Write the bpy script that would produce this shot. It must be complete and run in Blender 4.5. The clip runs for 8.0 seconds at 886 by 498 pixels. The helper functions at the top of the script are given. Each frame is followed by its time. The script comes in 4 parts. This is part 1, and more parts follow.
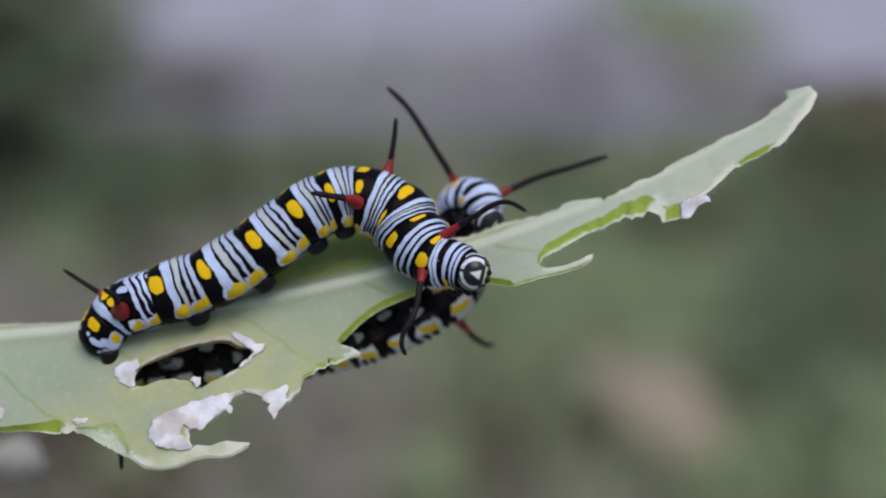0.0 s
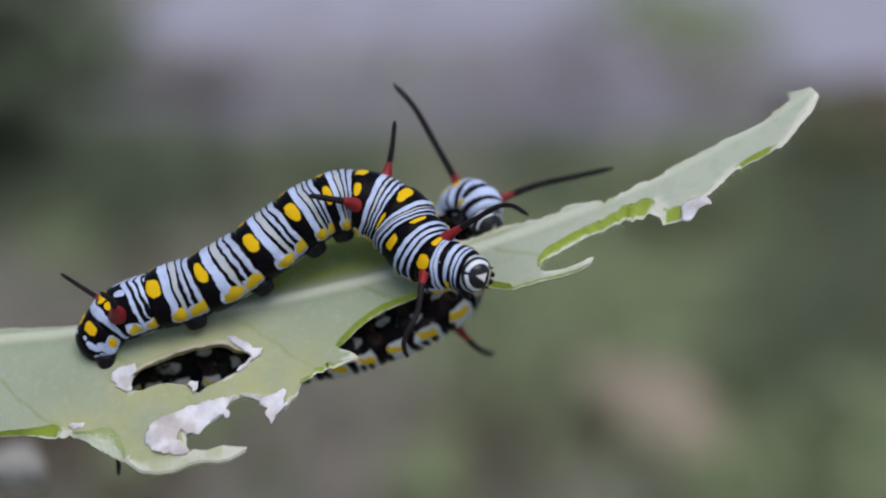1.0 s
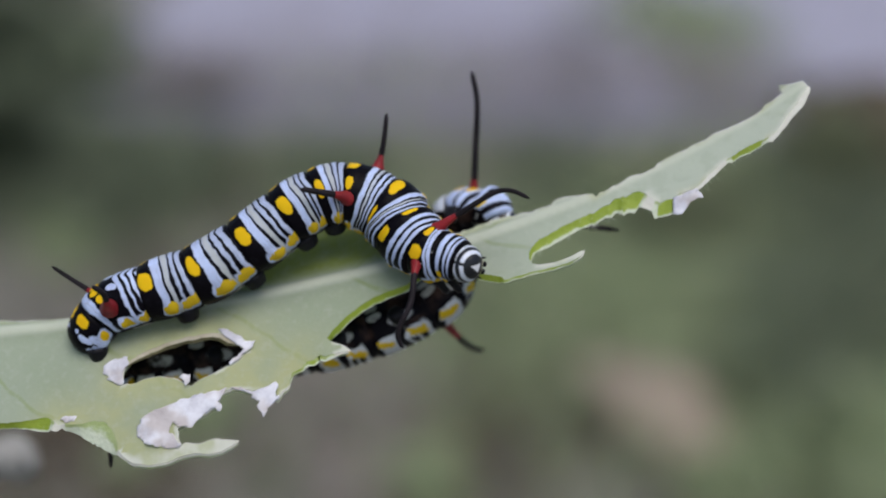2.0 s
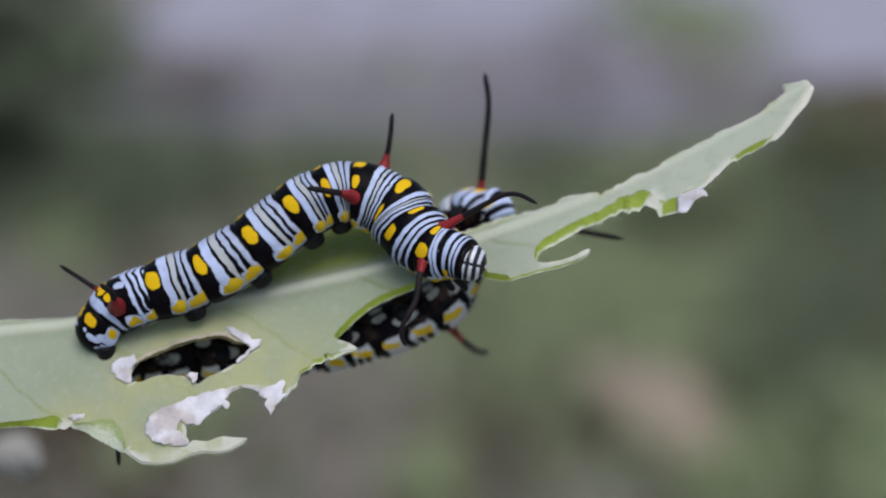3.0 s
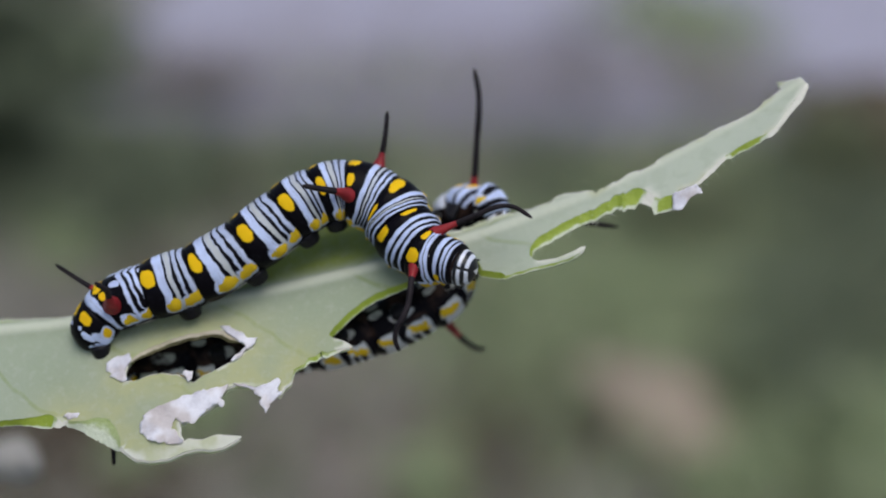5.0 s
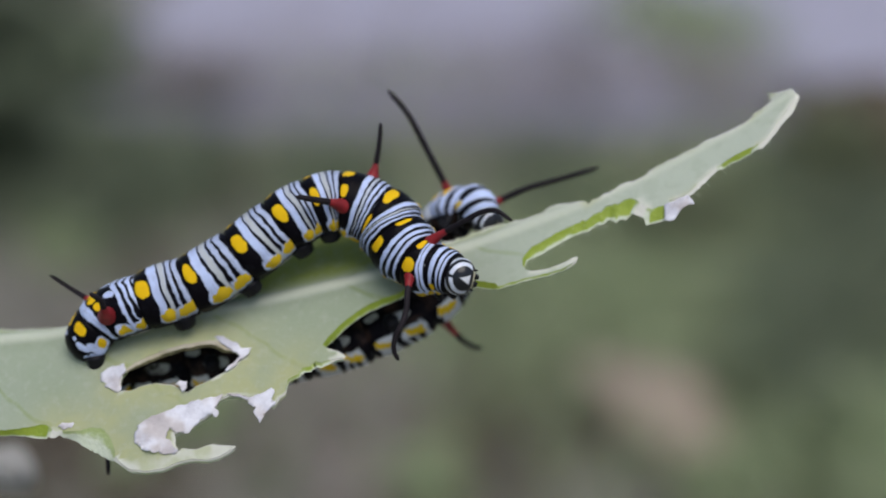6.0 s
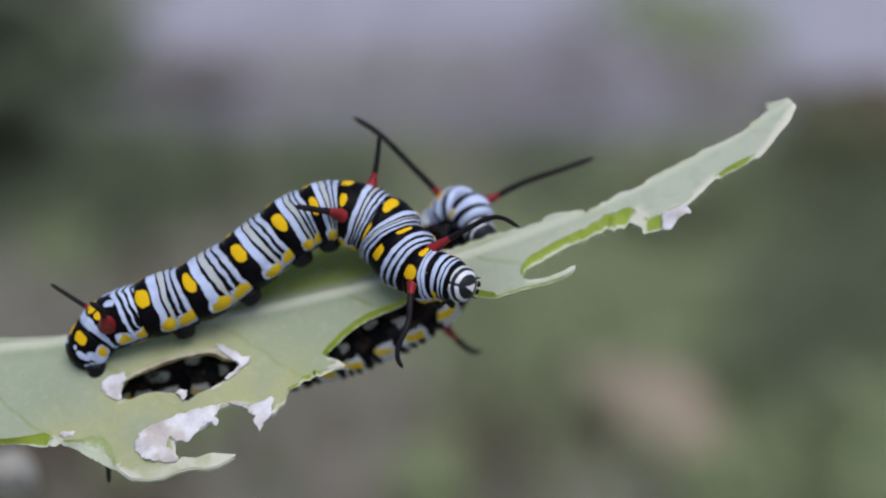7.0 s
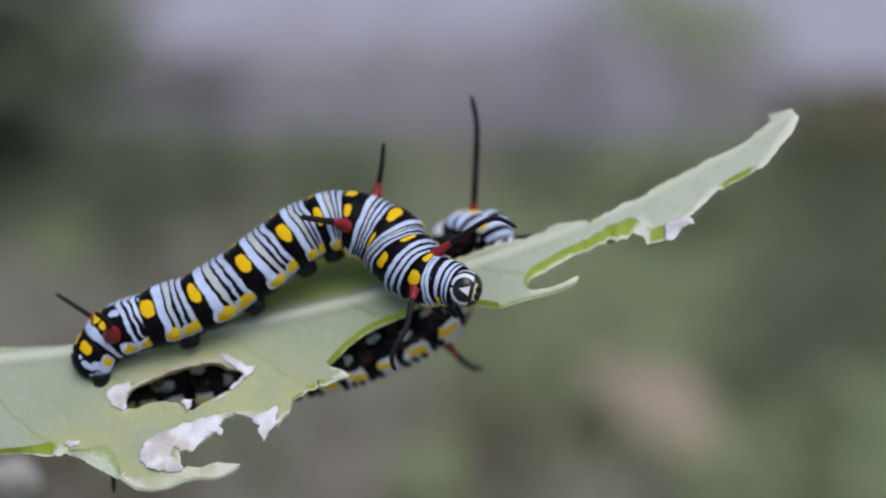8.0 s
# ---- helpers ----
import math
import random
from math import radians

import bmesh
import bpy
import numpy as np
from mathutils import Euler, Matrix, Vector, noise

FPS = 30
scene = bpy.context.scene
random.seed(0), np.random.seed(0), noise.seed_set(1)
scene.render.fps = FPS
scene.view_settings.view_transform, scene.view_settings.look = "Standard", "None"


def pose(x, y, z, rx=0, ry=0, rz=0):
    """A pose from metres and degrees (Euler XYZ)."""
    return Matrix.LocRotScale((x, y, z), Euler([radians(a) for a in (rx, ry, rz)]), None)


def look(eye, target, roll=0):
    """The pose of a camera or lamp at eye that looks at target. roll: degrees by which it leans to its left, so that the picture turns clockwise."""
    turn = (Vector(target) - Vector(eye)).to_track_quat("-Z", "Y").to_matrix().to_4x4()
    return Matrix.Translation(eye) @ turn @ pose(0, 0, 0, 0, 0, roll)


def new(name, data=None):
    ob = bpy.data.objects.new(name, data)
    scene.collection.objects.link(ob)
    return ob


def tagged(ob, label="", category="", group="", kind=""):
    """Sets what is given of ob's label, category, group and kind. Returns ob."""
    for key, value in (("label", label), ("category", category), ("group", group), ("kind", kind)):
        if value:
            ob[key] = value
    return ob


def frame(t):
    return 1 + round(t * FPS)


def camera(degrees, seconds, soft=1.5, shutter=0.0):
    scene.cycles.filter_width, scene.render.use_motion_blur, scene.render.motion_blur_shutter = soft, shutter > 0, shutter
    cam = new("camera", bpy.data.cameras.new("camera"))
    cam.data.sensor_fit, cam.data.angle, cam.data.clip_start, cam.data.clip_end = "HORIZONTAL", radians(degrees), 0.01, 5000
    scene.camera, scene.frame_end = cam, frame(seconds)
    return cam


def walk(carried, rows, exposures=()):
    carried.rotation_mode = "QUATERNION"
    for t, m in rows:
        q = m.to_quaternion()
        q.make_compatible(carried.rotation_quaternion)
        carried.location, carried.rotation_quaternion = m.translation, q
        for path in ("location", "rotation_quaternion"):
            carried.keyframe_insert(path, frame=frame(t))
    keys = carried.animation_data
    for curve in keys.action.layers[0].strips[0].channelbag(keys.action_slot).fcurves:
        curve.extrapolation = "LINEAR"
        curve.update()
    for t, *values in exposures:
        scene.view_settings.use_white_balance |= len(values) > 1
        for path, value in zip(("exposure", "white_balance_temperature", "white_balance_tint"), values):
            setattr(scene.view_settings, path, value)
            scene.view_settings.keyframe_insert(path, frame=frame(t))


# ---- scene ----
# The camera stands still, 13 cm from the leaf, and looks 18 degrees down.
cam = camera(34.0, 8.0, soft=2.0)
EYE, AIM = (0, -0.1246, 0.5405), (0, 0, 0.5)
walk(cam, [(0.0, look(EYE, AIM)), (8.0, look(EYE, AIM))], exposures=[(0, 0.0), (5, 0.0), (6.5, 0.03), (8, 0.09)])
cam.data.dof.use_dof = True
cam.data.dof.focus_distance = 0.1285
cam.data.dof.aperture_fstop = 9.5

# ---- light: open shade under a pale sky ----
world = bpy.data.worlds.new("sky")
scene.world = world
world.use_nodes = True
sky = world.node_tree.nodes.new("ShaderNodeTexSky")
sky.sky_type, sky.sun_disc = "NISHITA", False
sky.sun_elevation, sky.sun_rotation = radians(65), radians(150)
sky.air_density, sky.dust_density, sky.ozone_density = 0.9, 2.2, 1.0
world.node_tree.links.new(sky.outputs[0], world.node_tree.nodes["Background"].inputs[0])
world.node_tree.nodes["Background"].inputs[1].default_value = 0.112
sun = new("sun", bpy.data.lights.new("sun", "SUN"))
sun.data.energy, sun.data.angle, sun.data.color = 1.85, radians(46), (1.0, 0.96, 0.91)
sun.matrix_world = look((0.14, -0.46, 1.0), (0, 0, 0))

MM = 0.001


# ---- material helpers ----
class Mat:
    """A Principled material, and short ways to chain nodes in it."""

    def __init__(self, name, rough=0.5, spec=0.35):
        self.m = bpy.data.materials.new(name)
        self.m.use_nodes = True
        self.nt = self.m.node_tree
        self.bsdf = self.nt.nodes["Principled BSDF"]
        self.bsdf.inputs["Roughness"].default_value = rough
        self.bsdf.inputs["Specular IOR Level"].default_value = spec

    def put(self, sock, v):
        if isinstance(v, bpy.types.NodeSocket):
            self.nt.links.new(v, sock)
        elif isinstance(v, tuple):
            sock.default_value = (*v, 1.0)[:4] if sock.type == "RGBA" else v
        else:
            sock.default_value = v

    def node(self, kind):
        return self.nt.nodes.new(kind)

    def f(self, op, a, b=0.0, c=0.0):
        n = self.node("ShaderNodeMath")
        n.operation = op
        for i, v in enumerate((a, b, c)):
            self.put(n.inputs[i], v)
        return n.outputs[0]

    def step(self, x, lo, hi):
        """0 below lo, 1 above hi, smooth between; lo may be the greater."""
        n = self.node("ShaderNodeMapRange")
        n.interpolation_type = "SMOOTHSTEP"
        self.put(n.inputs[0], x)
        if isinstance(lo, (int, float)) and isinstance(hi, (int, float)) and lo > hi:
            lo, hi, a, b = hi, lo, 1.0, 0.0
        else:
            a, b = 0.0, 1.0
        for i, v in zip((1, 2, 3, 4), (lo, hi, a, b)):
            self.put(n.inputs[i], v)
        return n.outputs[0]

    def mix(self, fac, a, b):
        n = self.node("ShaderNodeMix")
        n.data_type = "RGBA"
        self.put(n.inputs[0], fac)
        self.put(n.inputs[6], a)
        self.put(n.inputs[7], b)
        return n.outputs[2]

    def coord(self, which="Object"):
        return self.node("ShaderNodeTexCoord").outputs[which]

    def chance(self):
        return self.node("ShaderNodeObjectInfo").outputs["Random"]

    def noise(self, scale, detail=3.0, vec=None, w=None, rough=0.55):
        n = self.node("ShaderNodeTexNoise")
        n.noise_dimensions = "4D"
        n.inputs["Scale"].default_value = scale
        n.inputs["Detail"].default_value = detail
        n.inputs["Roughness"].default_value = rough
        self.put(n.inputs["Vector"], vec if vec is not None else self.coord())
        self.put(n.inputs["W"], w if w is not None else 0.0)
        return n.outputs["Fac"]

    def split(self, vec):
        n = self.node("ShaderNodeSeparateXYZ")
        self.put(n.inputs[0], vec)
        return n.outputs

    def bump(self, height, strength, distance):
        n = self.node("ShaderNodeBump")
        n.inputs["Strength"].default_value = strength
        n.inputs["Distance"].default_value = distance
        self.put(n.inputs["Height"], height)
        self.put(self.bsdf.inputs["Normal"], n.outputs[0])

    def colour(self, v):
        self.put(self.bsdf.inputs["Base Color"], v)
        return self

    def ellipse(self, u, a, cu, ca, ru, ra):
        p = self.f("POWER", self.f("DIVIDE", self.f("ABSOLUTE", self.f("SUBTRACT", u, cu)), ru), 2.4)
        q = self.f("POWER", self.f("DIVIDE", self.f("ABSOLUTE", self.f("SUBTRACT", a, ca)), ra), 2.4)
        return self.step(self.f("ADD", p, q), 1.25, 0.8)


WHITE, BLACK, YELLOW = (0.56, 0.66, 0.93), (0.004, 0.0035, 0.0055), (0.86, 0.60, 0.012)
CREAM = (0.50, 0.51, 0.44)


def skin(name, bands, lines, spot, lobes, cream=0.0, belly=0.655, specks=False, skew=0.0, dull=2.0, rough_edge=1.0, rise=0.0, patches=(), fill=1.0, tint=None, taper=0.0, lobe=0.092):
    """Banded skin. u runs from the rear of a segment to its front, a from the back (0) to the belly (1)."""
    m = Mat(name, 0.42, 0.06)
    uv = m.node("ShaderNodeUVMap")
    uv.uv_map = "skin"
    s = m.split(uv.outputs[0])
    seed = m.f("MULTIPLY", m.chance(), 40.0)
    wob = m.f("SUBTRACT", m.noise(300, 2.0, w=seed), 0.5)
    wob2 = m.f("SUBTRACT", m.noise(900, 2.0, w=m.f("ADD", seed, 7.0)), 0.5)
    wob3 = m.f("SUBTRACT", m.noise(2600, 3.0, w=m.f("ADD", seed, 5.0)), 0.5)
    u = m.f("ADD", m.f("ADD", s[0], m.f("MULTIPLY", wob3, 0.045)), m.f("ADD", m.f("MULTIPLY", wob, 0.15), m.f("MULTIPLY", wob2, 0.08)))
    a0 = m.f("ABSOLUTE", s[1])
    if skew:
        u = m.f("SUBTRACT", u, m.f("MULTIPLY", m.f("SUBTRACT", a0, 0.18), skew))
    a = m.f("ADD", a0, m.f("ADD", m.f("MULTIPLY", wob2, 0.07), m.f("MULTIPLY", wob3, 0.03)))
    wide = m.f("ADD", 0.62, m.f("MULTIPLY", m.f("POWER", a0, 1.4), 2.1))
    black = None
    narrow = m.f("MULTIPLY", m.step(a0, 0.24, 0.50), taper)
    for lo, hi in bands:
        b = m.f("MULTIPLY", m.step(u, lo - 0.012, lo + 0.012), m.step(m.f("ADD", u, narrow) if hi < 0.6 else u, hi + 0.012, hi - 0.012))
        black = b if black is None else m.f("MAXIMUM", black, b)
    for c, w in lines:
        d = m.f("DIVIDE", m.f("ABSOLUTE", m.f("SUBTRACT", u, c)), m.f("MULTIPLY", wide, w))
        b = m.step(d, 1.25, 0.75)
        black = b if black is None else m.f("MAXIMUM", black, b)
    # pale lobes low on the side, black belly with dull blotches
    low = m.step(a, belly - 0.012, belly + 0.012)
    edge = m.f("SUBTRACT", m.noise(650, 2.0, w=m.f("ADD", seed, 11.0)), 0.5)
    ul, al = m.f("ADD", u, m.f("MULTIPLY", edge, 0.24)), m.f("ADD", a, m.f("MULTIPLY", edge, 0.10))
    pale = None
    for cu, ru in lobes:
        e = m.ellipse(ul, al, cu, 0.568, ru, lobe)
        pale = e if pale is None else m.f("MAXIMUM", pale, e)
    black = m.f("MAXIMUM", black, low)
    if pale is not None:
        black = m.f("MULTIPLY", black, m.f("SUBTRACT", 1.0, pale))
    blotch = m.ellipse(u, a, 0.55, 0.79, 0.20, 0.065)
    blotch = m.f("MULTIPLY", m.f("MAXIMUM", blotch, m.ellipse(u, a, 0.15, 0.93, 0.13, 0.05)), m.step(m.noise(900, 3.0, w=seed), 0.36, 0.52))
    white = m.mix(m.step(m.noise(700, 3.0, w=seed), 0.35, 0.75), WHITE, (0.43, 0.50, 0.72))
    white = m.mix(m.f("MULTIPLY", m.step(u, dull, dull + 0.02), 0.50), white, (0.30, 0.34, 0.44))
    # faint grey hairlines in the folds of the pale bands
    fold = m.f("ABSOLUTE", m.f("SUBTRACT", m.f("FRACT", m.f("MULTIPLY", m.f("ADD", u, m.f("MULTIPLY", wob2, 0.10)), 13.0)), 0.5))
    white = m.mix(m.f("MULTIPLY", m.step(fold, 0.10, 0.02), m.f("MULTIPLY", m.step(m.noise(420, 2.0, w=seed), 0.42, 0.62), 0.55)), white, (0.16, 0.18, 0.24))
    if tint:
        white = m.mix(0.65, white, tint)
    if cream:
        near = m.step(m.f("ABSOLUTE", m.f("SUBTRACT", u, cream)), 0.070, 0.035)
        white = m.mix(m.f("MULTIPLY", near, m.f("ADD", 0.30, m.f("MULTIPLY", m.noise(520, 3.0, w=seed), 0.6))), white, CREAM)
    ink = m.mix(m.step(m.noise(1500, 2.0, w=seed), 0.55, 0.8), BLACK, (0.010, 0.010, 0.014))
    if specks:
        vor = m.node("ShaderNodeTexVoronoi")
        vor.inputs["Scale"].default_value = 1500
        m.put(vor.inputs["Vector"], m.coord())
        ink = m.mix(m.f("MULTIPLY", m.step(vor.outputs["Distance"], 0.16, 0.10), 0.6), ink, (0.5, 0.5, 0.5))
    col = m.mix(black, white, ink)
    col = m.mix(m.f("MULTIPLY", low, m.step(m.noise(600, 3.0, w=seed), 0.45, 0.7)), col, (0.050, 0.030, 0.024))
    col = m.mix(m.f("MULTIPLY", m.f("MULTIPLY", blotch, low), 0.9), col, (0.48, 0.48, 0.47))
    yel = m.mix(m.noise(800, 2.0, w=seed), YELLOW, (0.76, 0.42, 0.01))
    rag = m.f("SUBTRACT", m.noise(1100, 2.0, w=m.f("ADD", seed, 3.0)), 0.5)
    ur, ar = m.f("ADD", u, m.f("MULTIPLY", rag, 0.20 * rough_edge)), m.f("ADD", a, m.f("MULTIPLY", rag, -0.12 * rough_edge))
    ochre = m.mix(m.noise(1000, 2.0, w=seed), (0.74, 0.50, 0.012), (0.58, 0.40, 0.03))
    for cu, ru in lobes:
        two = m.f("MAXIMUM", m.ellipse(ur, ar, cu - ru * 0.36, 0.580 - rise, ru * 0.48 * fill, 0.056 * fill), m.ellipse(ur, ar, cu + ru * 0.30, 0.555 - rise, ru * 0.58 * fill, 0.064 * fill))
        col = m.mix(two, col, ochre)
    for cu, ca, ru, ra in patches:
        col = m.mix(m.ellipse(u, ar, cu, ca, ru, ra), col, white)
    for cu, ca, ru, ra in spot:
        col = m.mix(m.ellipse(u, a, cu, ca, ru, ra), col, yel)
    m.colour(col)
    m.bump(m.f("ADD", m.noise(2600, 3.0, w=seed), m.f("MULTIPLY", m.noise(900, 3.0, w=seed), 0.8)), 0.35, 0.00016)
    return m.m


M_BODY = skin("banded_skin", [(-0.2, 0.315), (0.955, 1.2)], [(0.505, 0.030), (0.675, 0.034), (0.815, 0.036)],
              [(0.16, 0.20, 0.118, 0.106)], [(0.42, 0.195), (0.80, 0.20)], 0.585, skew=0.12, dull=0.51, taper=0.02, rise=0.018, fill=0.96)
M_HORN = skin("tentacle_ring_skin", [(-0.2, 0.50)], [(0.65, 0.036), (0.76, 0.034), (0.87, 0.036), (0.98, 0.03)],
              [(0.14, 0.13, 0.12, 0.075)], [(0.40, 0.20), (0.79, 0.19)], 0.68)
M_LOIN = skin("loin_ring_skin", [(-0.2, 0.46), (0.95, 1.2)], [(0.62, 0.038), (0.72, 0.024), (0.85, 0.042)],
              [(0.165, 0.190, 0.125, 0.11)], [(0.40, 0.19), (0.79, 0.18)], 0.67)
M_FORE = skin("fore_ring_skin", [(-0.2, 0.43), (0.92, 1.2)], [(0.59, 0.052), (0.79, 0.056)],
              [(0.12, 0.175, 0.15, 0.090)], [(0.40, 0.19), (0.79, 0.18)])
M_NECK = skin("neck_ring_skin", [(-0.2, 0.57), (0.86, 1.2)], [(0.71, 0.020)],
              [(0.24, 0.140, 0.28, 0.078)], [(0.5, 0.18), (0.84, 0.16)], specks=True)
M_COLLAR = skin("collar_skin", [(-0.2, 0.15)], [(0.44, 0.11), (0.72, 0.06), (0.99, 0.12)], [(0.30, 0.41, 0.15, 0.06)], [(0.4, 0.2)])
M_NECK_LOW = skin("lower_neck_skin", [(-0.2, 0.04)], [(0.50, 0.030), (0.88, 0.060)],
                  [(0.20, 0.33, 0.16, 0.08), (0.62, 0.30, 0.10, 0.10)], [])
M_SHOULDER_LOW = skin("lower_shoulder_skin", [], [(0.10, 0.05), (0.42, 0.03), (0.70, 0.03)], [(0.25, 0.24, 0.10, 0.065), (0.85, 0.30, 0.10, 0.06)],
                      [(0.5, 0.2)], tint=(0.52, 0.54, 0.54))
M_COLLAR_LOW = skin("lower_collar_skin", [], [(0.30, 0.075), (0.72, 0.09)], [], [(0.3, 0.2)])
# dull=-1 greys all whites: the leaf's shade is put into the colour
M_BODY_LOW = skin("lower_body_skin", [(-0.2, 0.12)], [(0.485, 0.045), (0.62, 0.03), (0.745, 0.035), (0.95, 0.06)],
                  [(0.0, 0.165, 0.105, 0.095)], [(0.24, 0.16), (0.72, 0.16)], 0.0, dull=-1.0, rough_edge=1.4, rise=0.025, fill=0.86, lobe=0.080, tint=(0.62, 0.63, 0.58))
M_TAIL = skin("tail_skin", [(-0.3, 1.3)], [], [(0.80, 0.15, 0.14, 0.095), (0.79, 0.49, 0.15, 0.070)], [],
              patches=[(0.51, 0.11, 0.06, 0.04), (0.43, 0.28, 0.085, 0.11), (0.55, 0.42, 0.10, 0.11), (0.60, 0.56, 0.12, 0.10),
                       (0.25, 0.42, 0.045, 0.06), (0.36, 0.46, 0.05, 0.05), (0.45, 0.51, 0.05, 0.05), (0.77, 0.50, 0.25, 0.11)])
M_RUMP = skin("rump_ring_skin", [(-0.2, 0.035), (0.185, 0.66)], [(0.78, 0.036), (0.90, 0.036), (1.02, 0.03)],
              [(0.32, 0.19, 0.085, 0.055), (0.30, 0.055, 0.08, 0.05)], [(0.50, 0.17), (0.86, 0.17)], skew=0.35,
              patches=[(0.56, 0.115, 0.10, 0.05)])


def tinted(name, col, col2, scale, rough=0.5, spec=0.3, bump=0.0, dist=0.0001):
    m = Mat(name, rough, spec)
    seed = m.f("MULTIPLY", m.chance(), 30.0)
    n = m.noise(scale, 4.0, w=seed)
    n2 = m.noise(scale * 6, 3.0, w=seed)
    c = m.mix(m.step(n, 0.3, 0.7), col, col2)
    c = m.mix(m.f("MULTIPLY", m.step(n2, 0.5, 0.75), 0.35), c, tuple(v * 0.6 for v in col))
    m.colour(c)
    if bump:
        m.bump(n2, bump, dist)
    return m.m


M_RED = tinted("red_tentacle_base", (0.17, 0.012, 0.016), (0.30, 0.022, 0.027), 700, 0.42, 0.25, 0.2)
M_STALK = tinted("black_stalk", (0.012, 0.010, 0.012), (0.022, 0.018, 0.022), 900, 0.55, 0.10, 0.35)
M_LEG = tinted("black_leg", (0.006, 0.006, 0.008), (0.014, 0.014, 0.018), 800, 0.4, 0.15, 0.3)


def head_skin(name, arches, frons):
    """Face along +x, crown along +z: black capsule, white frons triangle, white arches, dark middle seam."""
    m = Mat(name, 0.3, 0.45)
    p = m.split(m.coord())
    sc = [m.f("MULTIPLY", p[i], 1.0 / (1.95 * MM)) for i in range(3)]
    wob = m.f("SUBTRACT", m.noise(700, 2.0), 0.5)
    ang = m.f("ADD", m.f("ARCTAN2", m.f("SQRT", m.f("ADD", m.f("POWER", sc[1], 2.0), m.f("POWER", sc[2], 2.0))), sc[0]),
              m.f("MULTIPLY", wob, 0.18))
    upper = m.step(m.f("ADD", sc[2], m.f("MULTIPLY", wob, 0.25)), -0.34, -0.22)

    def ring(lo, hi):
        return m.f("MULTIPLY", m.step(ang, lo - 0.03, lo + 0.03), m.step(ang, hi + 0.03, hi - 0.03))

    arch = m.f("MULTIPLY", m.f("MAXIMUM", ring(*arches[0]), m.f("MAXIMUM", ring(*arches[1]), ring(*arches[2]))), upper)
    seam = m.step(m.f("ABSOLUTE", sc[1]), 0.045, 0.085)
    arch = m.f("MULTIPLY", arch, seam)
    lim = m.f("MULTIPLY", m.f("SUBTRACT", 0.27, sc[2]), 0.46)
    tri = m.f("MULTIPLY", m.step(m.f("SUBTRACT", lim, m.f("ABSOLUTE", sc[1])), -0.03, 0.03), m.step(sc[2], -0.26, -0.19))
    tri = m.f("MULTIPLY", tri, m.step(sc[0], 0.0, 0.2))
    lip = m.f("MULTIPLY", m.f("MULTIPLY", m.step(sc[2], -0.38, -0.43), m.step(sc[2], -0.56, -0.51)), m.step(m.f("ABSOLUTE", sc[1]), 0.50, 0.44))
    lip = m.f("MULTIPLY", lip, m.step(sc[0], 0.2, 0.4))
    c = m.mix(arch, (0.010, 0.011, 0.015), (0.68, 0.73, 0.84))
    c = m.mix(tri, c, frons)
    c = m.mix(lip, c, (0.62, 0.60, 0.42))
    m.colour(c)
    m.bump(m.noise(2500, 2.0), 0.2, 0.0001)
    return m.m


M_HEAD = head_skin("striped_head_capsule", ((0.76, 1.02), (1.26, 1.46), (1.66, 1.90)), (0.72, 0.74, 0.78))
M_HEAD_LOW = head_skin("dark_head_capsule", ((0.98, 1.10), (1.42, 1.60), (1.95, 2.3)), (0.58, 0.56, 0.40))

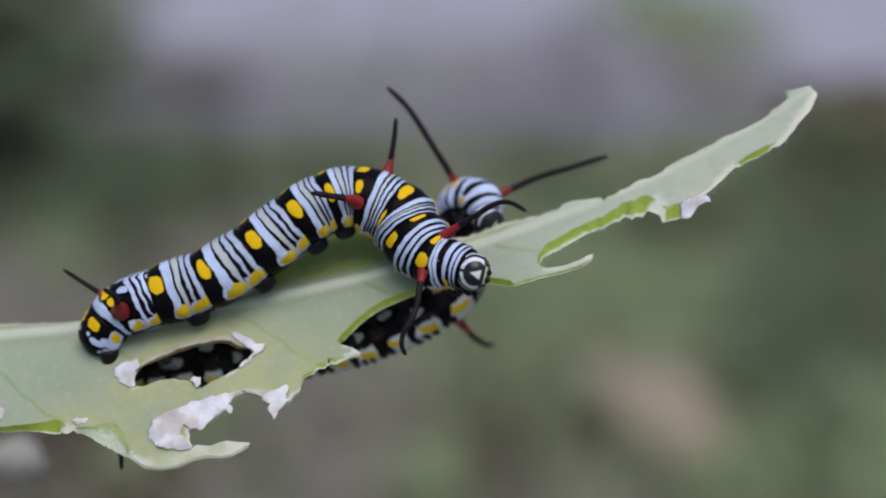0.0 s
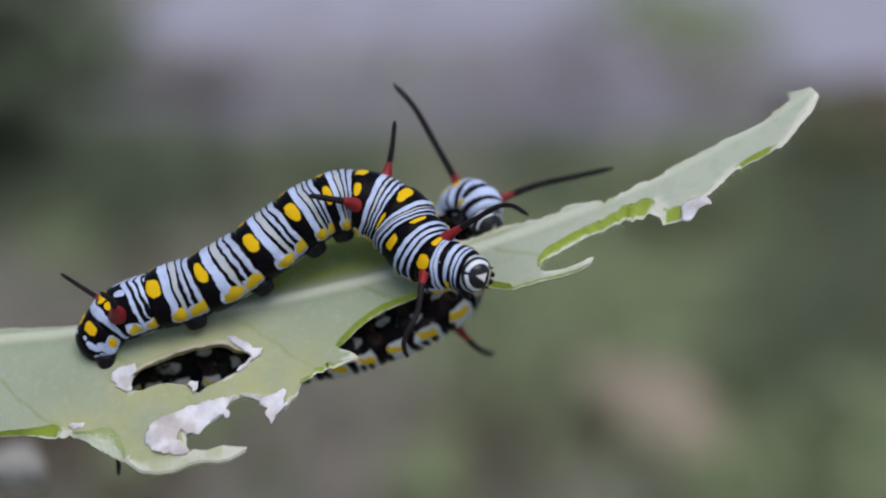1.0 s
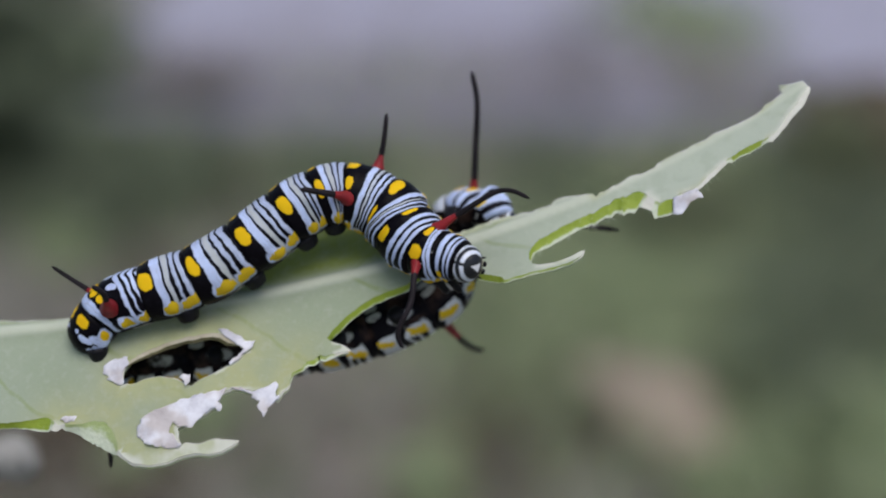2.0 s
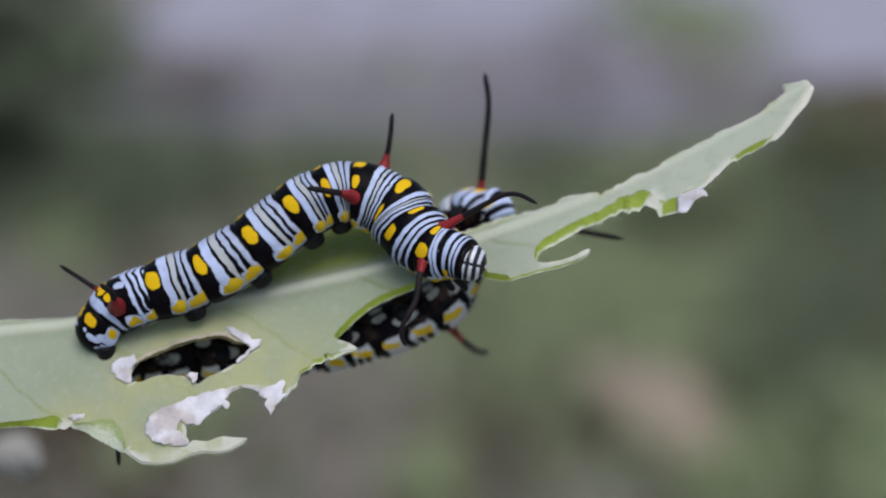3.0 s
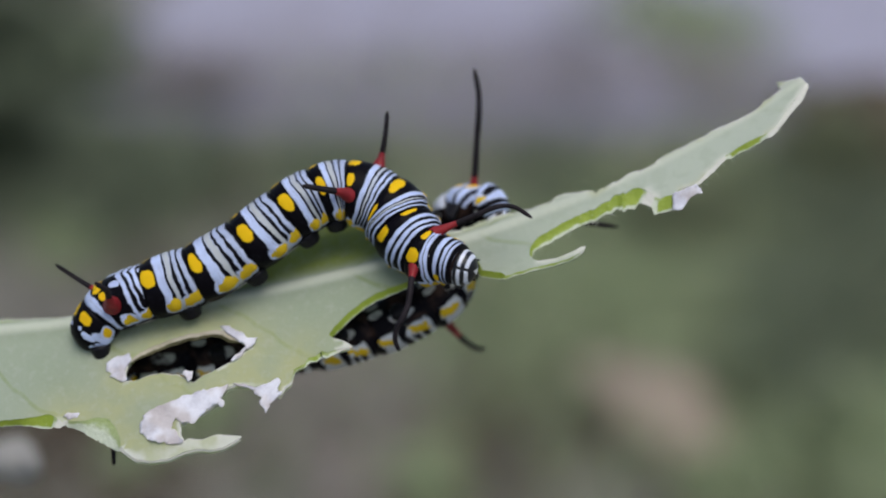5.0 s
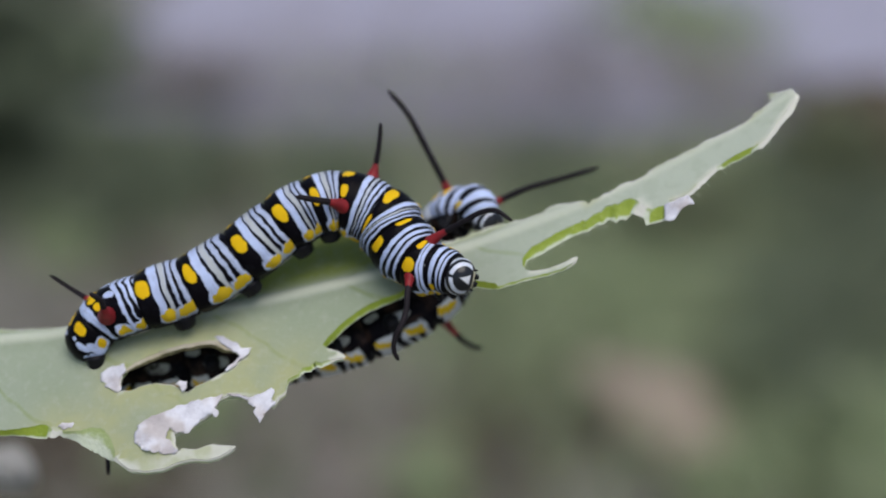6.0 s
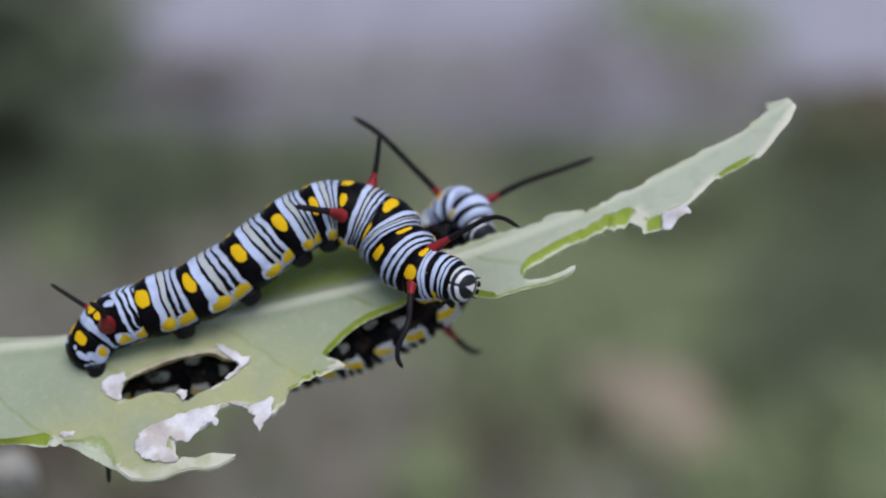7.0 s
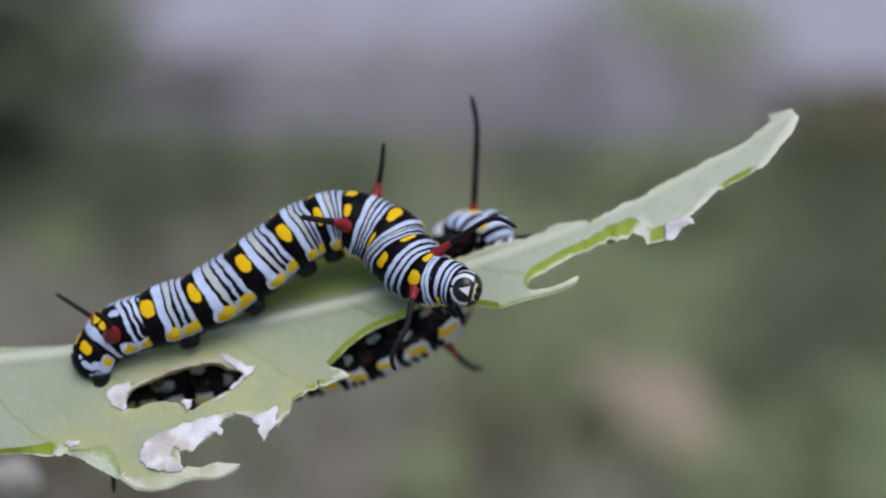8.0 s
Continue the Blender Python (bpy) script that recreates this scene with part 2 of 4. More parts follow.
# leaf: waxy pale green, paler rib, yellowing round the wounds
def leaf_skin(name, base, base2, rib):
    m = Mat(name, 0.6, 0.16)
    uv = m.node("ShaderNodeUVMap")
    uv.uv_map = "blade"
    s = m.split(uv.outputs[0])
    q = m.f("ABSOLUTE", s[1])
    wound = m.node("ShaderNodeAttribute")
    wound.attribute_name = "wound"
    big = m.noise(55, 3.0)
    fine = m.noise(1400, 4.0)
    c = m.mix(m.step(big, 0.3, 0.7), base, base2)
    # side veins run forward from the rib
    along = m.f("ADD", m.f("SUBTRACT", s[0], m.f("MULTIPLY", q, 1.25)), m.f("MULTIPLY", m.noise(160, 2.0), 4.0))
    saw = m.f("ABSOLUTE", m.f("SUBTRACT", m.f("FRACT", m.f("DIVIDE", along, 12.5)), 0.5))
    vein = m.step(saw, 0.034, 0.006)
    c = m.mix(m.f("MULTIPLY", vein, 0.48), c, (0.22, 0.31, 0.08))
    vor = m.node("ShaderNodeTexVoronoi")
    vor.feature = "DISTANCE_TO_EDGE"
    vor.inputs["Scale"].default_value = 1900
    m.put(vor.inputs["Vector"], m.coord())
    net = m.step(vor.outputs["Distance"], 0.10, 0.02)
    c = m.mix(m.f("MULTIPLY", net, 0.13), c, (0.55, 0.60, 0.48))
    yellow = m.f("MULTIPLY", m.step(wound.outputs["Fac"], 0.12, 0.85), m.step(m.noise(240, 3.0), 0.0, 0.6))
    c = m.mix(m.f("MULTIPLY", yellow, 0.68), c, (0.57, 0.57, 0.28))
    # far half olive: shade under the caterpillar's body, painted into the colour
    c = m.mix(m.f("MULTIPLY", m.step(s[1], -0.5, -2.2), 0.85), c, (0.34, 0.40, 0.055))
    # paler towards the tip: light on an upturned strip, put into the colour
    c = m.mix(m.f("MULTIPLY", m.step(s[0], 0.0, 20.0), 0.80), c, m.mix(m.noise(200, 4.0), (0.57, 0.635, 0.55), (0.71, 0.765, 0.67)))
    c = m.mix(m.f("MULTIPLY", m.step(m.noise(620, 3.0, w=3.0), 0.46, 0.62), 0.22), c, (0.36, 0.43, 0.32))
    c = m.mix(m.f("MULTIPLY", m.step(q, 0.85, 0.25), 0.8), c, rib)
    dried = m.node("ShaderNodeAttribute")
    dried.attribute_name = "dried"
    c = m.mix(m.step(m.f("ADD", dried.outputs["Fac"], m.f("MULTIPLY", m.f("SUBTRACT", m.noise(900, 3.0), 0.5), 0.5)), 0.45, 0.95), c, m.mix(m.step(m.noise(330, 3.0, w=2.0), 0.45, 0.65), (0.79, 0.80, 0.73), (0.60, 0.63, 0.45)))
    c = m.mix(m.f("MULTIPLY", m.step(fine, 0.50, 0.70), 0.26), c, (0.62, 0.66, 0.58))
    m.colour(c)
    h = m.f("ADD", m.f("MULTIPLY", fine, 0.5), m.f("MULTIPLY", vein, -0.15))
    m.bump(m.f("ADD", h, m.f("MULTIPLY", m.noise(300, 3.0), 1.2)), 0.3, 0.00015)
    glow = m.node("ShaderNodeBsdfTranslucent")
    glow.inputs["Color"].default_value = (0.45, 0.58, 0.14, 1)
    blend = m.node("ShaderNodeMixShader")
    blend.inputs[0].default_value = 0.27
    m.nt.links.new(m.bsdf.outputs[0], blend.inputs[1])
    m.nt.links.new(glow.outputs[0], blend.inputs[2])
    m.nt.links.new(blend.outputs[0], m.nt.nodes["Material Output"].inputs[0])
    return m.m


M_LEAF = leaf_skin("waxy_leaf_top", (0.385, 0.455, 0.335), (0.455, 0.515, 0.42), (0.74, 0.78, 0.66))
M_UNDER = leaf_skin("waxy_leaf_underside", (0.34, 0.40, 0.27), (0.40, 0.46, 0.33), (0.55, 0.60, 0.46))
M_CRUST = tinted("brown_dried_rim", (0.38, 0.34, 0.24), (0.54, 0.50, 0.40), 500, 0.7, 0.2, 0.5, 0.0002)


def gnawed_edge():
    """Cut leaf flesh: green below the upper skin, then the pale lower skin; dry where the edge is old."""
    m = Mat("gnawed_leaf_edge", 0.5, 0.3)
    fresh = m.node("ShaderNodeAttribute")
    fresh.attribute_name = "fresh"
    band = m.node("ShaderNodeAttribute")
    band.attribute_name = "band"
    rag = m.f("SUBTRACT", m.noise(1100, 3.0), 0.5)
    fine = m.noise(2600, 3.0)
    f = m.f("ADD", fresh.outputs["Fac"], m.f("MULTIPLY", rag, 0.55))
    b = m.f("ADD", band.outputs["Fac"], m.f("MULTIPLY", rag, 0.50))
    b = m.f("ADD", b, m.f("MULTIPLY", m.step(f, 0.85, 0.60), 0.46))
    dry = m.mix(m.noise(500, 3.0), (0.56, 0.56, 0.46), (0.74, 0.74, 0.68))
    skin_low = m.mix(fine, (0.47, 0.54, 0.38), (0.68, 0.72, 0.61))
    pale = m.mix(m.noise(350, 3.0), (0.30, 0.39, 0.13), (0.46, 0.53, 0.28))
    juicy = m.mix(m.noise(500, 3.0), (0.17, 0.26, 0.018), (0.38, 0.47, 0.07))
    green = m.mix(m.step(f, 0.62, 0.85), pale, juicy)
    c = m.mix(m.step(b, 0.62, 0.86), green, skin_low)
    c = m.mix(m.step(f, 0.34, 0.18), c, dry)
    c = m.mix(m.f("MULTIPLY", m.step(fine, 0.58, 0.75), 0.22), c, (0.72, 0.76, 0.62))
    m.colour(c)
    m.bump(m.f("ADD", m.noise(900, 4.0), fine), 0.45, 0.0002)
    return m.m


M_EDGE = gnawed_edge()
# near-black olive: shade inside the hole is put into this colour
M_WINDOW = tinted("shade_olive_lower_skin", (0.045, 0.044, 0.018), (0.09, 0.085, 0.04), 300, 0.6, 0.2, 0.4, 0.0002)
M_FRINGE = tinted("pale_lower_skin", (0.46, 0.53, 0.36), (0.64, 0.68, 0.57), 700, 0.6, 0.2, 0.5, 0.0002)


def dead_tissue():
    m = Mat("dry_white_tissue", 0.7, 0.25)
    c = m.mix(m.step(m.noise(420, 4.0), 0.35, 0.65), (0.54, 0.54, 0.61), (0.81, 0.82, 0.89))
    c = m.mix(m.f("MULTIPLY", m.step(m.noise(230, 3.0, w=4.0), 0.50, 0.66), 0.62), c, (0.42, 0.35, 0.31))
    m.colour(c)
    m.bump(m.f("ADD", m.noise(700, 4.0), m.f("MULTIPLY", m.noise(2200, 3.0), 0.5)), 0.45, 0.0003)
    return m.m


M_PAPER = dead_tissue()


# ---- mesh helpers ----
def part(name, bm, materials, parent=None, label="", pivot=None, smooth=True):
    """Links a bmesh as one object; pivot: its origin, in the space of its thing."""
    me = bpy.data.meshes.new(name)
    if pivot is not None:
        bmesh.ops.translate(bm, verts=bm.verts, vec=-Vector(pivot))
    bm.to_mesh(me)
    bm.free()
    for m in materials:
        me.materials.append(m)
    if smooth:
        for p in me.polygons:
            p.use_smooth = True
    ob = new(name, me)
    if parent is not None:
        ob.parent = parent
    if pivot is not None:
        ob.location = pivot
    if label:
        ob["label"] = label
    return ob


def spline(pts, k):
    """Catmull-Rom through rows of numbers at the parameter k."""
    n = len(pts)
    i = min(max(int(math.floor(k)), 0), n - 2)
    f = k - i
    p = [np.array(pts[min(max(j, 0), n - 1)], float) for j in (i - 1, i, i + 1, i + 2)]
    if i == 0:
        p[0] = 2 * p[1] - p[2]
    if i == n - 2:
        p[3] = 2 * p[2] - p[1]
    return 0.5 * (2 * p[1] + (p[2] - p[0]) * f + (2 * p[0] - 5 * p[1] + 4 * p[2] - p[3]) * f * f
                  + (3 * p[1] - p[0] - 3 * p[2] + p[3]) * f ** 3)


def frame_at(joints, backs, k):
    """Centre, radius and the axes ahead, back and side of a body at k."""
    c = spline(joints, k)
    t = spline(joints, k + 0.02)[:3] - spline(joints, k - 0.02)[:3]
    t = Vector(t).normalized()
    d = Vector(spline(backs, k))
    d = (d - t * d.dot(t)).normalized()
    return Vector(c[:3]), float(c[3]), t, d, t.cross(d)


def tube(bm, pts, radii, mats, sides=12):
    """A round tube through points, tapered, with closed ends; mats: a material slot for each stretch."""
    n = len(pts)
    rings, up = [], None
    for i, (p, r) in enumerate(zip(pts, radii)):
        t = (pts[min(i + 1, n - 1)] - pts[max(i - 1, 0)]).normalized()
        if up is None:
            up = t.orthogonal().normalized()
        up = (up - t * up.dot(t)).normalized()
        sd = t.cross(up)
        rings.append([bm.verts.new(p + (up * math.cos(w) + sd * math.sin(w)) * r)
                      for w in (2 * math.pi * j / sides for j in range(sides))])
    for i in range(n - 1):
        for j in range(sides):
            f = bm.faces.new((rings[i][j], rings[i][(j + 1) % sides], rings[i + 1][(j + 1) % sides], rings[i + 1][j]))
            f.material_index = mats[min(i, len(mats) - 1)]
    bm.faces.new(rings[0][::-1]).material_index = mats[0]
    bm.faces.new(rings[-1]).material_index = mats[-1]


def tentacle(pts, red, thick, parent, origin):
    """A fleshy filament: broad red foot, thin black stalk with a blunt tip. red: the foot's share of its length."""
    n = 30
    line, rad, mats = [], [], []
    for i in range(n + 1):
        s = i / n
        line.append(Vector(spline(pts, s * (len(pts) - 1))) * MM)
        foot = max(0.0, 1 - s / max(red, 0.05))
        r = thick * (0.27 - 0.10 * s) + thick * 0.44 * foot ** 1.3
        r *= 1 + 0.05 * noise.noise(Vector((s * 14, thick * 5, red * 9)))
        if s > 0.96:
            r *= 0.75 if i < n else 0.35
        rad.append(r * MM)
        mats.append(0 if s < red else 1)
    bm = bmesh.new()
    tube(bm, line, rad, mats)
    return part("tentacle", bm, (M_RED, M_STALK), parent, "black tentacle with a red base", Vector(origin) * MM)


def segment(joints, backs, k0, k1, material, parent, tail=False):
    """One ring of a body between two parameters, tucked under its neighbours at both ends."""
    nr, na = 22, 44
    lo, hi = (0.0, 1.07) if tail else (-0.07, 1.07)
    us = [lo + (hi - lo) * i / nr for i in range(nr + 1)]
    bm = bmesh.new()
    uvs = bm.loops.layers.uv.new("skin")
    rows = []
    for u in us:
        c, r, t, d, sd = frame_at(joints, backs, max(0.0, k0 + (k1 - k0) * u))
        m = 1.01 - 0.075 * (abs(u - 0.5) * 2) ** 4
        for b in (0.33, 0.47, 0.61, 0.74, 0.87):
            m -= 0.022 * math.exp(-((u - b) / 0.022) ** 2)
        if u < 0 or u > 1:
            m *= 0.90
        if tail:
            m *= math.sqrt(max(0.02, 1 - (1 - min(1, u / 0.45)) ** 2)) if u < 0.45 else 1
        row = []
        for j in range(na + 1):
            w = -math.pi + 2 * math.pi * j / na
            a = abs(w) / math.pi
            lobe = 0.09 * math.exp(-((a - 0.56) / 0.07) ** 2) * max(0, math.sin(math.pi * min(1, max(0, (u - 0.3) / 0.7)) * 2)) ** 2
            rr = r * (m + lobe) * (0.90 if a > 0.72 else 1.0 - 0.10 * max(0, (a - 0.6) / 0.12) if a > 0.6 else 1.0)
            rr *= 1 + 0.012 * noise.noise(Vector((u * 6 + k0 * 3, w * 2, 0)))
            row.append((c + (d * math.cos(w) + sd * math.sin(w)) * rr, u, w / math.pi))
        rows.append(row)
    vs = [[bm.verts.new(p[0] * MM) for p in row[:-1]] for row in rows]
    for i in range(nr):
        for j in range(na):
            idx = ((i, j), (i, j + 1), (i + 1, j + 1), (i + 1, j))
            f = bm.faces.new([vs[p][q % na] for p, q in idx])
            for lp, (p, q) in zip(f.loops, idx):
                lp[uvs].uv = (rows[p][q][1], rows[p][q][2])
    for ring in (vs[0][::-1], vs[-1]):
        f = bm.faces.new(ring)
        for lp in f.loops:
            lp[uvs].uv = (0.0, 1.0)
    bmesh.ops.recalc_face_normals(bm, faces=bm.faces)
    pivot, _, _, _, _ = frame_at(joints, backs, (k0 + k1) / 2)
    return part("segment", bm, (material,), parent, "", pivot * MM)


def stub(joints, backs, k, side, parent, reach, thick, lean=0.0, name="proleg", splay=0.22, around=138):
    """A soft black foot below the body at k."""
    c, r, t, d, sd = frame_at(joints, backs, k)
    w = radians(around) * side
    root = c + (d * math.cos(w) + sd * math.sin(w)) * r * 0.72
    way = (-d + sd * side * splay + t * lean).normalized()
    bm = bmesh.new()
    pts = [root + way * reach * s for s in (0, 0.25, 0.5, 0.72, 0.86, 0.95, 1.0)]
    rad = [thick * x for x in (1.15, 1.12, 1.0, 0.92, 0.86, 0.70, 0.35)]
    tube(bm, [p * MM for p in pts], [x * MM for x in rad], [0], 14)
    return part(name, bm, (M_LEG,), parent, "black stubby leg", root * MM)


def head(parent, at, face, crown, size, label, mat):
    """A round head capsule with two lobes, mouthparts and short feelers; face and crown give its turn."""
    bm = bmesh.new()
    bmesh.ops.create_uvsphere(bm, u_segments=36, v_segments=24, radius=1.95 * MM)
    for v in bm.verts:
        x, y, z = (c / (1.95 * MM) for c in v.co)
        groove = 1 - 0.05 * math.exp(-(y / 0.10) ** 2) * (1 if z > -0.1 else 0) * (0.4 + 0.6 * (1 - max(0, x)))
        flat = 0.94 if x > 0.6 else 1.0
        v.co = Vector((x * flat, y * 1.02, z * (0.96 if z > 0 else 0.90))) * groove * 1.95 * MM
    for sy in (-1, 1):  # jaws and feelers
        tube(bm, [Vector(p) * MM for p in ((1.15, 0.40 * sy, -1.3), (1.25, 0.34 * sy, -1.48), (1.3, 0.18 * sy, -1.6))],
             [0.36 * MM, 0.28 * MM, 0.10 * MM], [1], 10)
        tube(bm, [Vector(p) * MM for p in ((1.15, 1.0 * sy, -1.05), (1.35, 1.1 * sy, -1.2), (1.45, 1.12 * sy, -1.3))],
             [0.12 * MM, 0.08 * MM, 0.04 * MM], [1], 8)
    f = Vector(face).normalized()
    z = Vector(crown)
    z = (z - f * z.dot(f)).normalized()
    rest = Matrix((f, z.cross(f), z)).transposed()
    bmesh.ops.scale(bm, verts=bm.verts, vec=(size / 1.95,) * 3)
    ob = part("head", bm, (mat, M_LEG), parent, label)
    ob.matrix_basis = Matrix.Translation(Vector(at) * MM) @ rest.to_4x4()
    return ob


def caterpillar(joints, backs, label, anchor, fore, body):
    """The Empty of a caterpillar and its rings from the tail forward; the joints are in plant space, in mm."""
    root = tagged(new("caterpillar"), label, "caterpillar", "caterpillars on the leaf")
    shift = np.array((*anchor, 0.0))
    js = [tuple(np.array(j) - shift) for j in joints]
    kinds = [M_TAIL, M_RUMP, body, body, body, body, body, M_HORN if body is M_BODY else body, M_LOIN if body is M_BODY else body, M_FORE if body is M_BODY else M_SHOULDER_LOW, *fore]
    rings = []
    for i, mat in enumerate(kinds):
        k0, k1 = (0.0, 0.83) if i == 0 else (i - 0.17, i + 0.83)
        if i == 11:
            k1 = 11.72
        rings.append(segment(js, backs, k0, k1, mat, root, i == 0))
    return root, js, rings


def inside(p, poly):
    x, y = p
    hit = False
    for (x0, y0), (x1, y1) in zip(poly, poly[1:] + poly[:1]):
        if (y0 > y) != (y1 > y) and x < (x1 - x0) * (y - y0) / (y1 - y0) + x0:
            hit = not hit
    return hit


# ---- plant space ----
# All that sits on the leaf is laid out in mm: x along the picture's width, y away from the lens, z up across the view.
BASE = pose(0, 0, 0.5, -18.0, 0, 0)
SHIFT = [(0, 0, 0, 0), (0.5, -0.47, 0.56, -0.64), (1, -0.11, -0.93, -0.28), (1.3, 0.03, -1.11, 0.40), (1.5, -0.35, -1.24, 0.33),
         (1.7, -0.85, -1.07, 0.31), (2.8, -0.65, -0.25, 0.43), (3, -0.31, -0.10, 0.46), (3.5, -0.72, -0.72, 0.38),
         (4, -0.68, -1.08, 0.76), (4.2, -0.90, -0.83, 0.70), (4.5, -0.45, -0.46, 0.79), (4.7, -0.60, -0.33, 0.81),
         (5.8, -0.94, 0.41, -0.19), (6, -1.37, 0.55, -0.31), (6.5, -1.68, 1.06, -0.83), (7, -1.50, 1.23, -1.13),
         (7.3, -1.02, 1.67, -1.17), (7.5, -1.21, 1.96, -1.46), (7.8, -0.96, 1.80, -1.89), (8, -1.15, 1.70, -2.07)]
TURN = [(0, 0, 0, 0), (0.5, -0.16, -0.06, -0.07), (1, -0.71, -0.09, -0.51), (1.5, 0.18, -0.02, -0.19), (3, 0.17, -0.13, -0.07),
        (3.5, -0.04, -0.21, 0.25), (4, -0.24, -0.25, -0.08), (4.5, -0.41, -0.25, -0.32), (6, -0.91, -0.28, -0.01),
        (6.5, -0.89, -0.37, 0.05), (7, -0.77, -0.32, 0.01), (7.5, -0.94, -0.32, -0.14), (8, -0.95, -0.29, -0.10)]


def at_time(rows, t):
    """The row of a table at t, without its time."""
    ts = [r[0] for r in rows]
    return [float(np.interp(t, ts, [r[i] for r in rows])) for i in range(1, len(rows[0]))]


def sway(t, share=1.0):
    x, y, z = (v * MM * share for v in at_time(SHIFT, t))
    rx, ry, rz = (v * share for v in at_time(TURN, t))
    return pose(x, y, z, rx, ry, rz)


# ---- the leaf ----
LEAF_TILT = radians(50)


def rib_height(x):
    return float(np.polyval((2.971e-09, 2.495e-07, 2.187e-05, 0.003536, 0.2985, -0.7137), x))


def blade(x, q, w=0.0):
    """A place on the leaf: x along it, q from the rib towards its near edge, w off its face, all in mm."""
    droop = 0.012 * q * abs(q) if q > 0 else 0.0
    crease = min(1, max(0, (x - 13) / 5)) * 0.11 * abs(q - 1.1)
    n = w - crease + 0.35 * math.sin(x * 0.23 + 0.6) * min(1, abs(q) / 6) - droop
    y = 3.5 - 1.5 * min(1, max(0, (x - 5) / 28))
    return Vector((x, y - q * math.cos(LEAF_TILT) - n * math.sin(LEAF_TILT),
                   rib_height(x) - q * math.sin(LEAF_TILT) + n * math.cos(LEAF_TILT)))


# the outline, edge by edge: places along and across the blade, and how far the lower skin juts out there
BACK_EDGE = [(-68.48, -0.25), (-57.46, -2.41), (-46.78, -2.23), (-41.44, -1.56), (-33.44, -0.78), (-29.36, -2.16), (-23.33, -5.56),
    (-17.25, -9.34), (-12.35, -10.35), (-7.44, -10.25), (-4.01, -6.83), (-1.33, -2.51)]
CREST_EDGE = [(2.37, -1.37), (4.54, -1.67), (5.6, -1.76), (6.44, -1.47), (8.11, -1.26), (9.26, -0.94), (10.57, -0.99), (11.9, -1.37),
    (13.84, -0.56), (14.43, -0.01), (15.25, 0.16), (16.41, -0.04), (17.28, 0.12), (17.98, -0.2), (20.12, 0.14), (20.55, -0.44),
    (22.87, -0.33), (24.43, -0.43), (27.36, -0.01), (29.18, 0.21), (30.24, -0.33), (31.43, -0.38), (31.86, -0.51), (31.92, -1.17)]
TIP_EDGE = [(31.77, -1.86, 0), (32.78, -1.1, 0), (33.59, -0.37, 0), (33.96, 0.72, 0.25), (33.69, 1.03, 0.5), (33, 1.52, 0.8),
    (32.26, 2.1, 0.7), (31.57, 2.71, 0.55), (30.9, 3.2, 0.5), (30.32, 3.38, 0.5)]
TIP_UNDER = [(29.59, 3.2, 0.35), (28.5, 3.01, 0.5), (27.5, 2.96, 0.35)]
TIP_THROAT = [(26.48, 3.04, 0.35), (25.7, 3.23, 0.45), (24.6, 3.68, 0.45), (23.76, 4.08, 0.3), (23.11, 4.02, 0.2), (22.17, 3.79, 0.3)]
TOOTH_CUT = [(21.79, 4.14, 1.1), (21.1, 3.8, 1.2), (20.5, 3.8, 1.1)]
BRIDGE = [(20.2, 3.39, 0.8), (19.81, 2.9, 0.95), (19.5, 2.64, 0.9)]
BAY_CUT = [(19.18, 2.12, 1.4), (18.7, 1.63, 1.65), (17.93, 1.64, 1.4), (16.4, 1.4, 1.15), (15.77, 1.63, 1), (14.31, 1.79, 0.9)]
BAY_SKIN = [(13.01, 1.87, 0.9), (11.61, 2.04, 1.0), (9.88, 2.49, 1.0), (9.09, 2.92, 0.8)]
BAY_END = [(8.65, 3.51, 0.4), (8.62, 4.26, 0.25), (8.86, 4.85, 0.12)]
SPIKE = [(9.4, 5.25, 0.1), (11.02, 5.59, 0.1), (12.3, 5.56, 0.1), (13.08, 5.35, 0.1), (13.54, 5.39, 0.1), (13.36, 5.8, 0.1)]
SPIKE_UNDER = [(12.69, 6.01, 0.12), (11.26, 6.09, 0.16), (8.72, 5.77, 0.2), (6.33, 5.71, 0.2)]
NOTCH = [(6.08, 5.24, 0.3), (4.32, 4.22, 0.3), (3.78, 2.43, 0.3), (2.87, 0.94, 0.3), (0.78, 0.55, 0.3), (-2.43, 2.74, 0.35),
    (-4.35, 2.86, 0.45), (-5.38, 3, 0.42), (-6.82, 3.62, 0.4), (-8.03, 4.36, 0.42), (-9.13, 5.31, 0.42), (-9.62, 5.96, 0.3)]
THORN = [(-9.09, 6.5, 0.05), (-8.26, 6.96, 0.1), (-7.47, 7.69, 0.1), (-8.24, 7.69, 0.15)]
NEAR_EDGE = [(-9.2, 7.7, 0.35), (-10.62, 7.79, 0.45), (-11.37, 8.06, 0.4), (-12.06, 8.51, 0.2), (-12.53, 9.11, 0.1)]
TORN_EDGE = [(-12.8, 9.8, 0.1), (-13.34, 10.22, 0.1), (-13.85, 10.9, 0.1), (-14.52, 10.47, 0.1), (-15.82, 9.69, 0.1), (-17.84, 9.21, 0.1),
    (-18.82, 9.59, 0.1), (-19.34, 10.75, 0.1), (-20.79, 11.35, 0.1), (-22.54, 11.97, 0.1), (-22.16, 13.74, 0.1)]
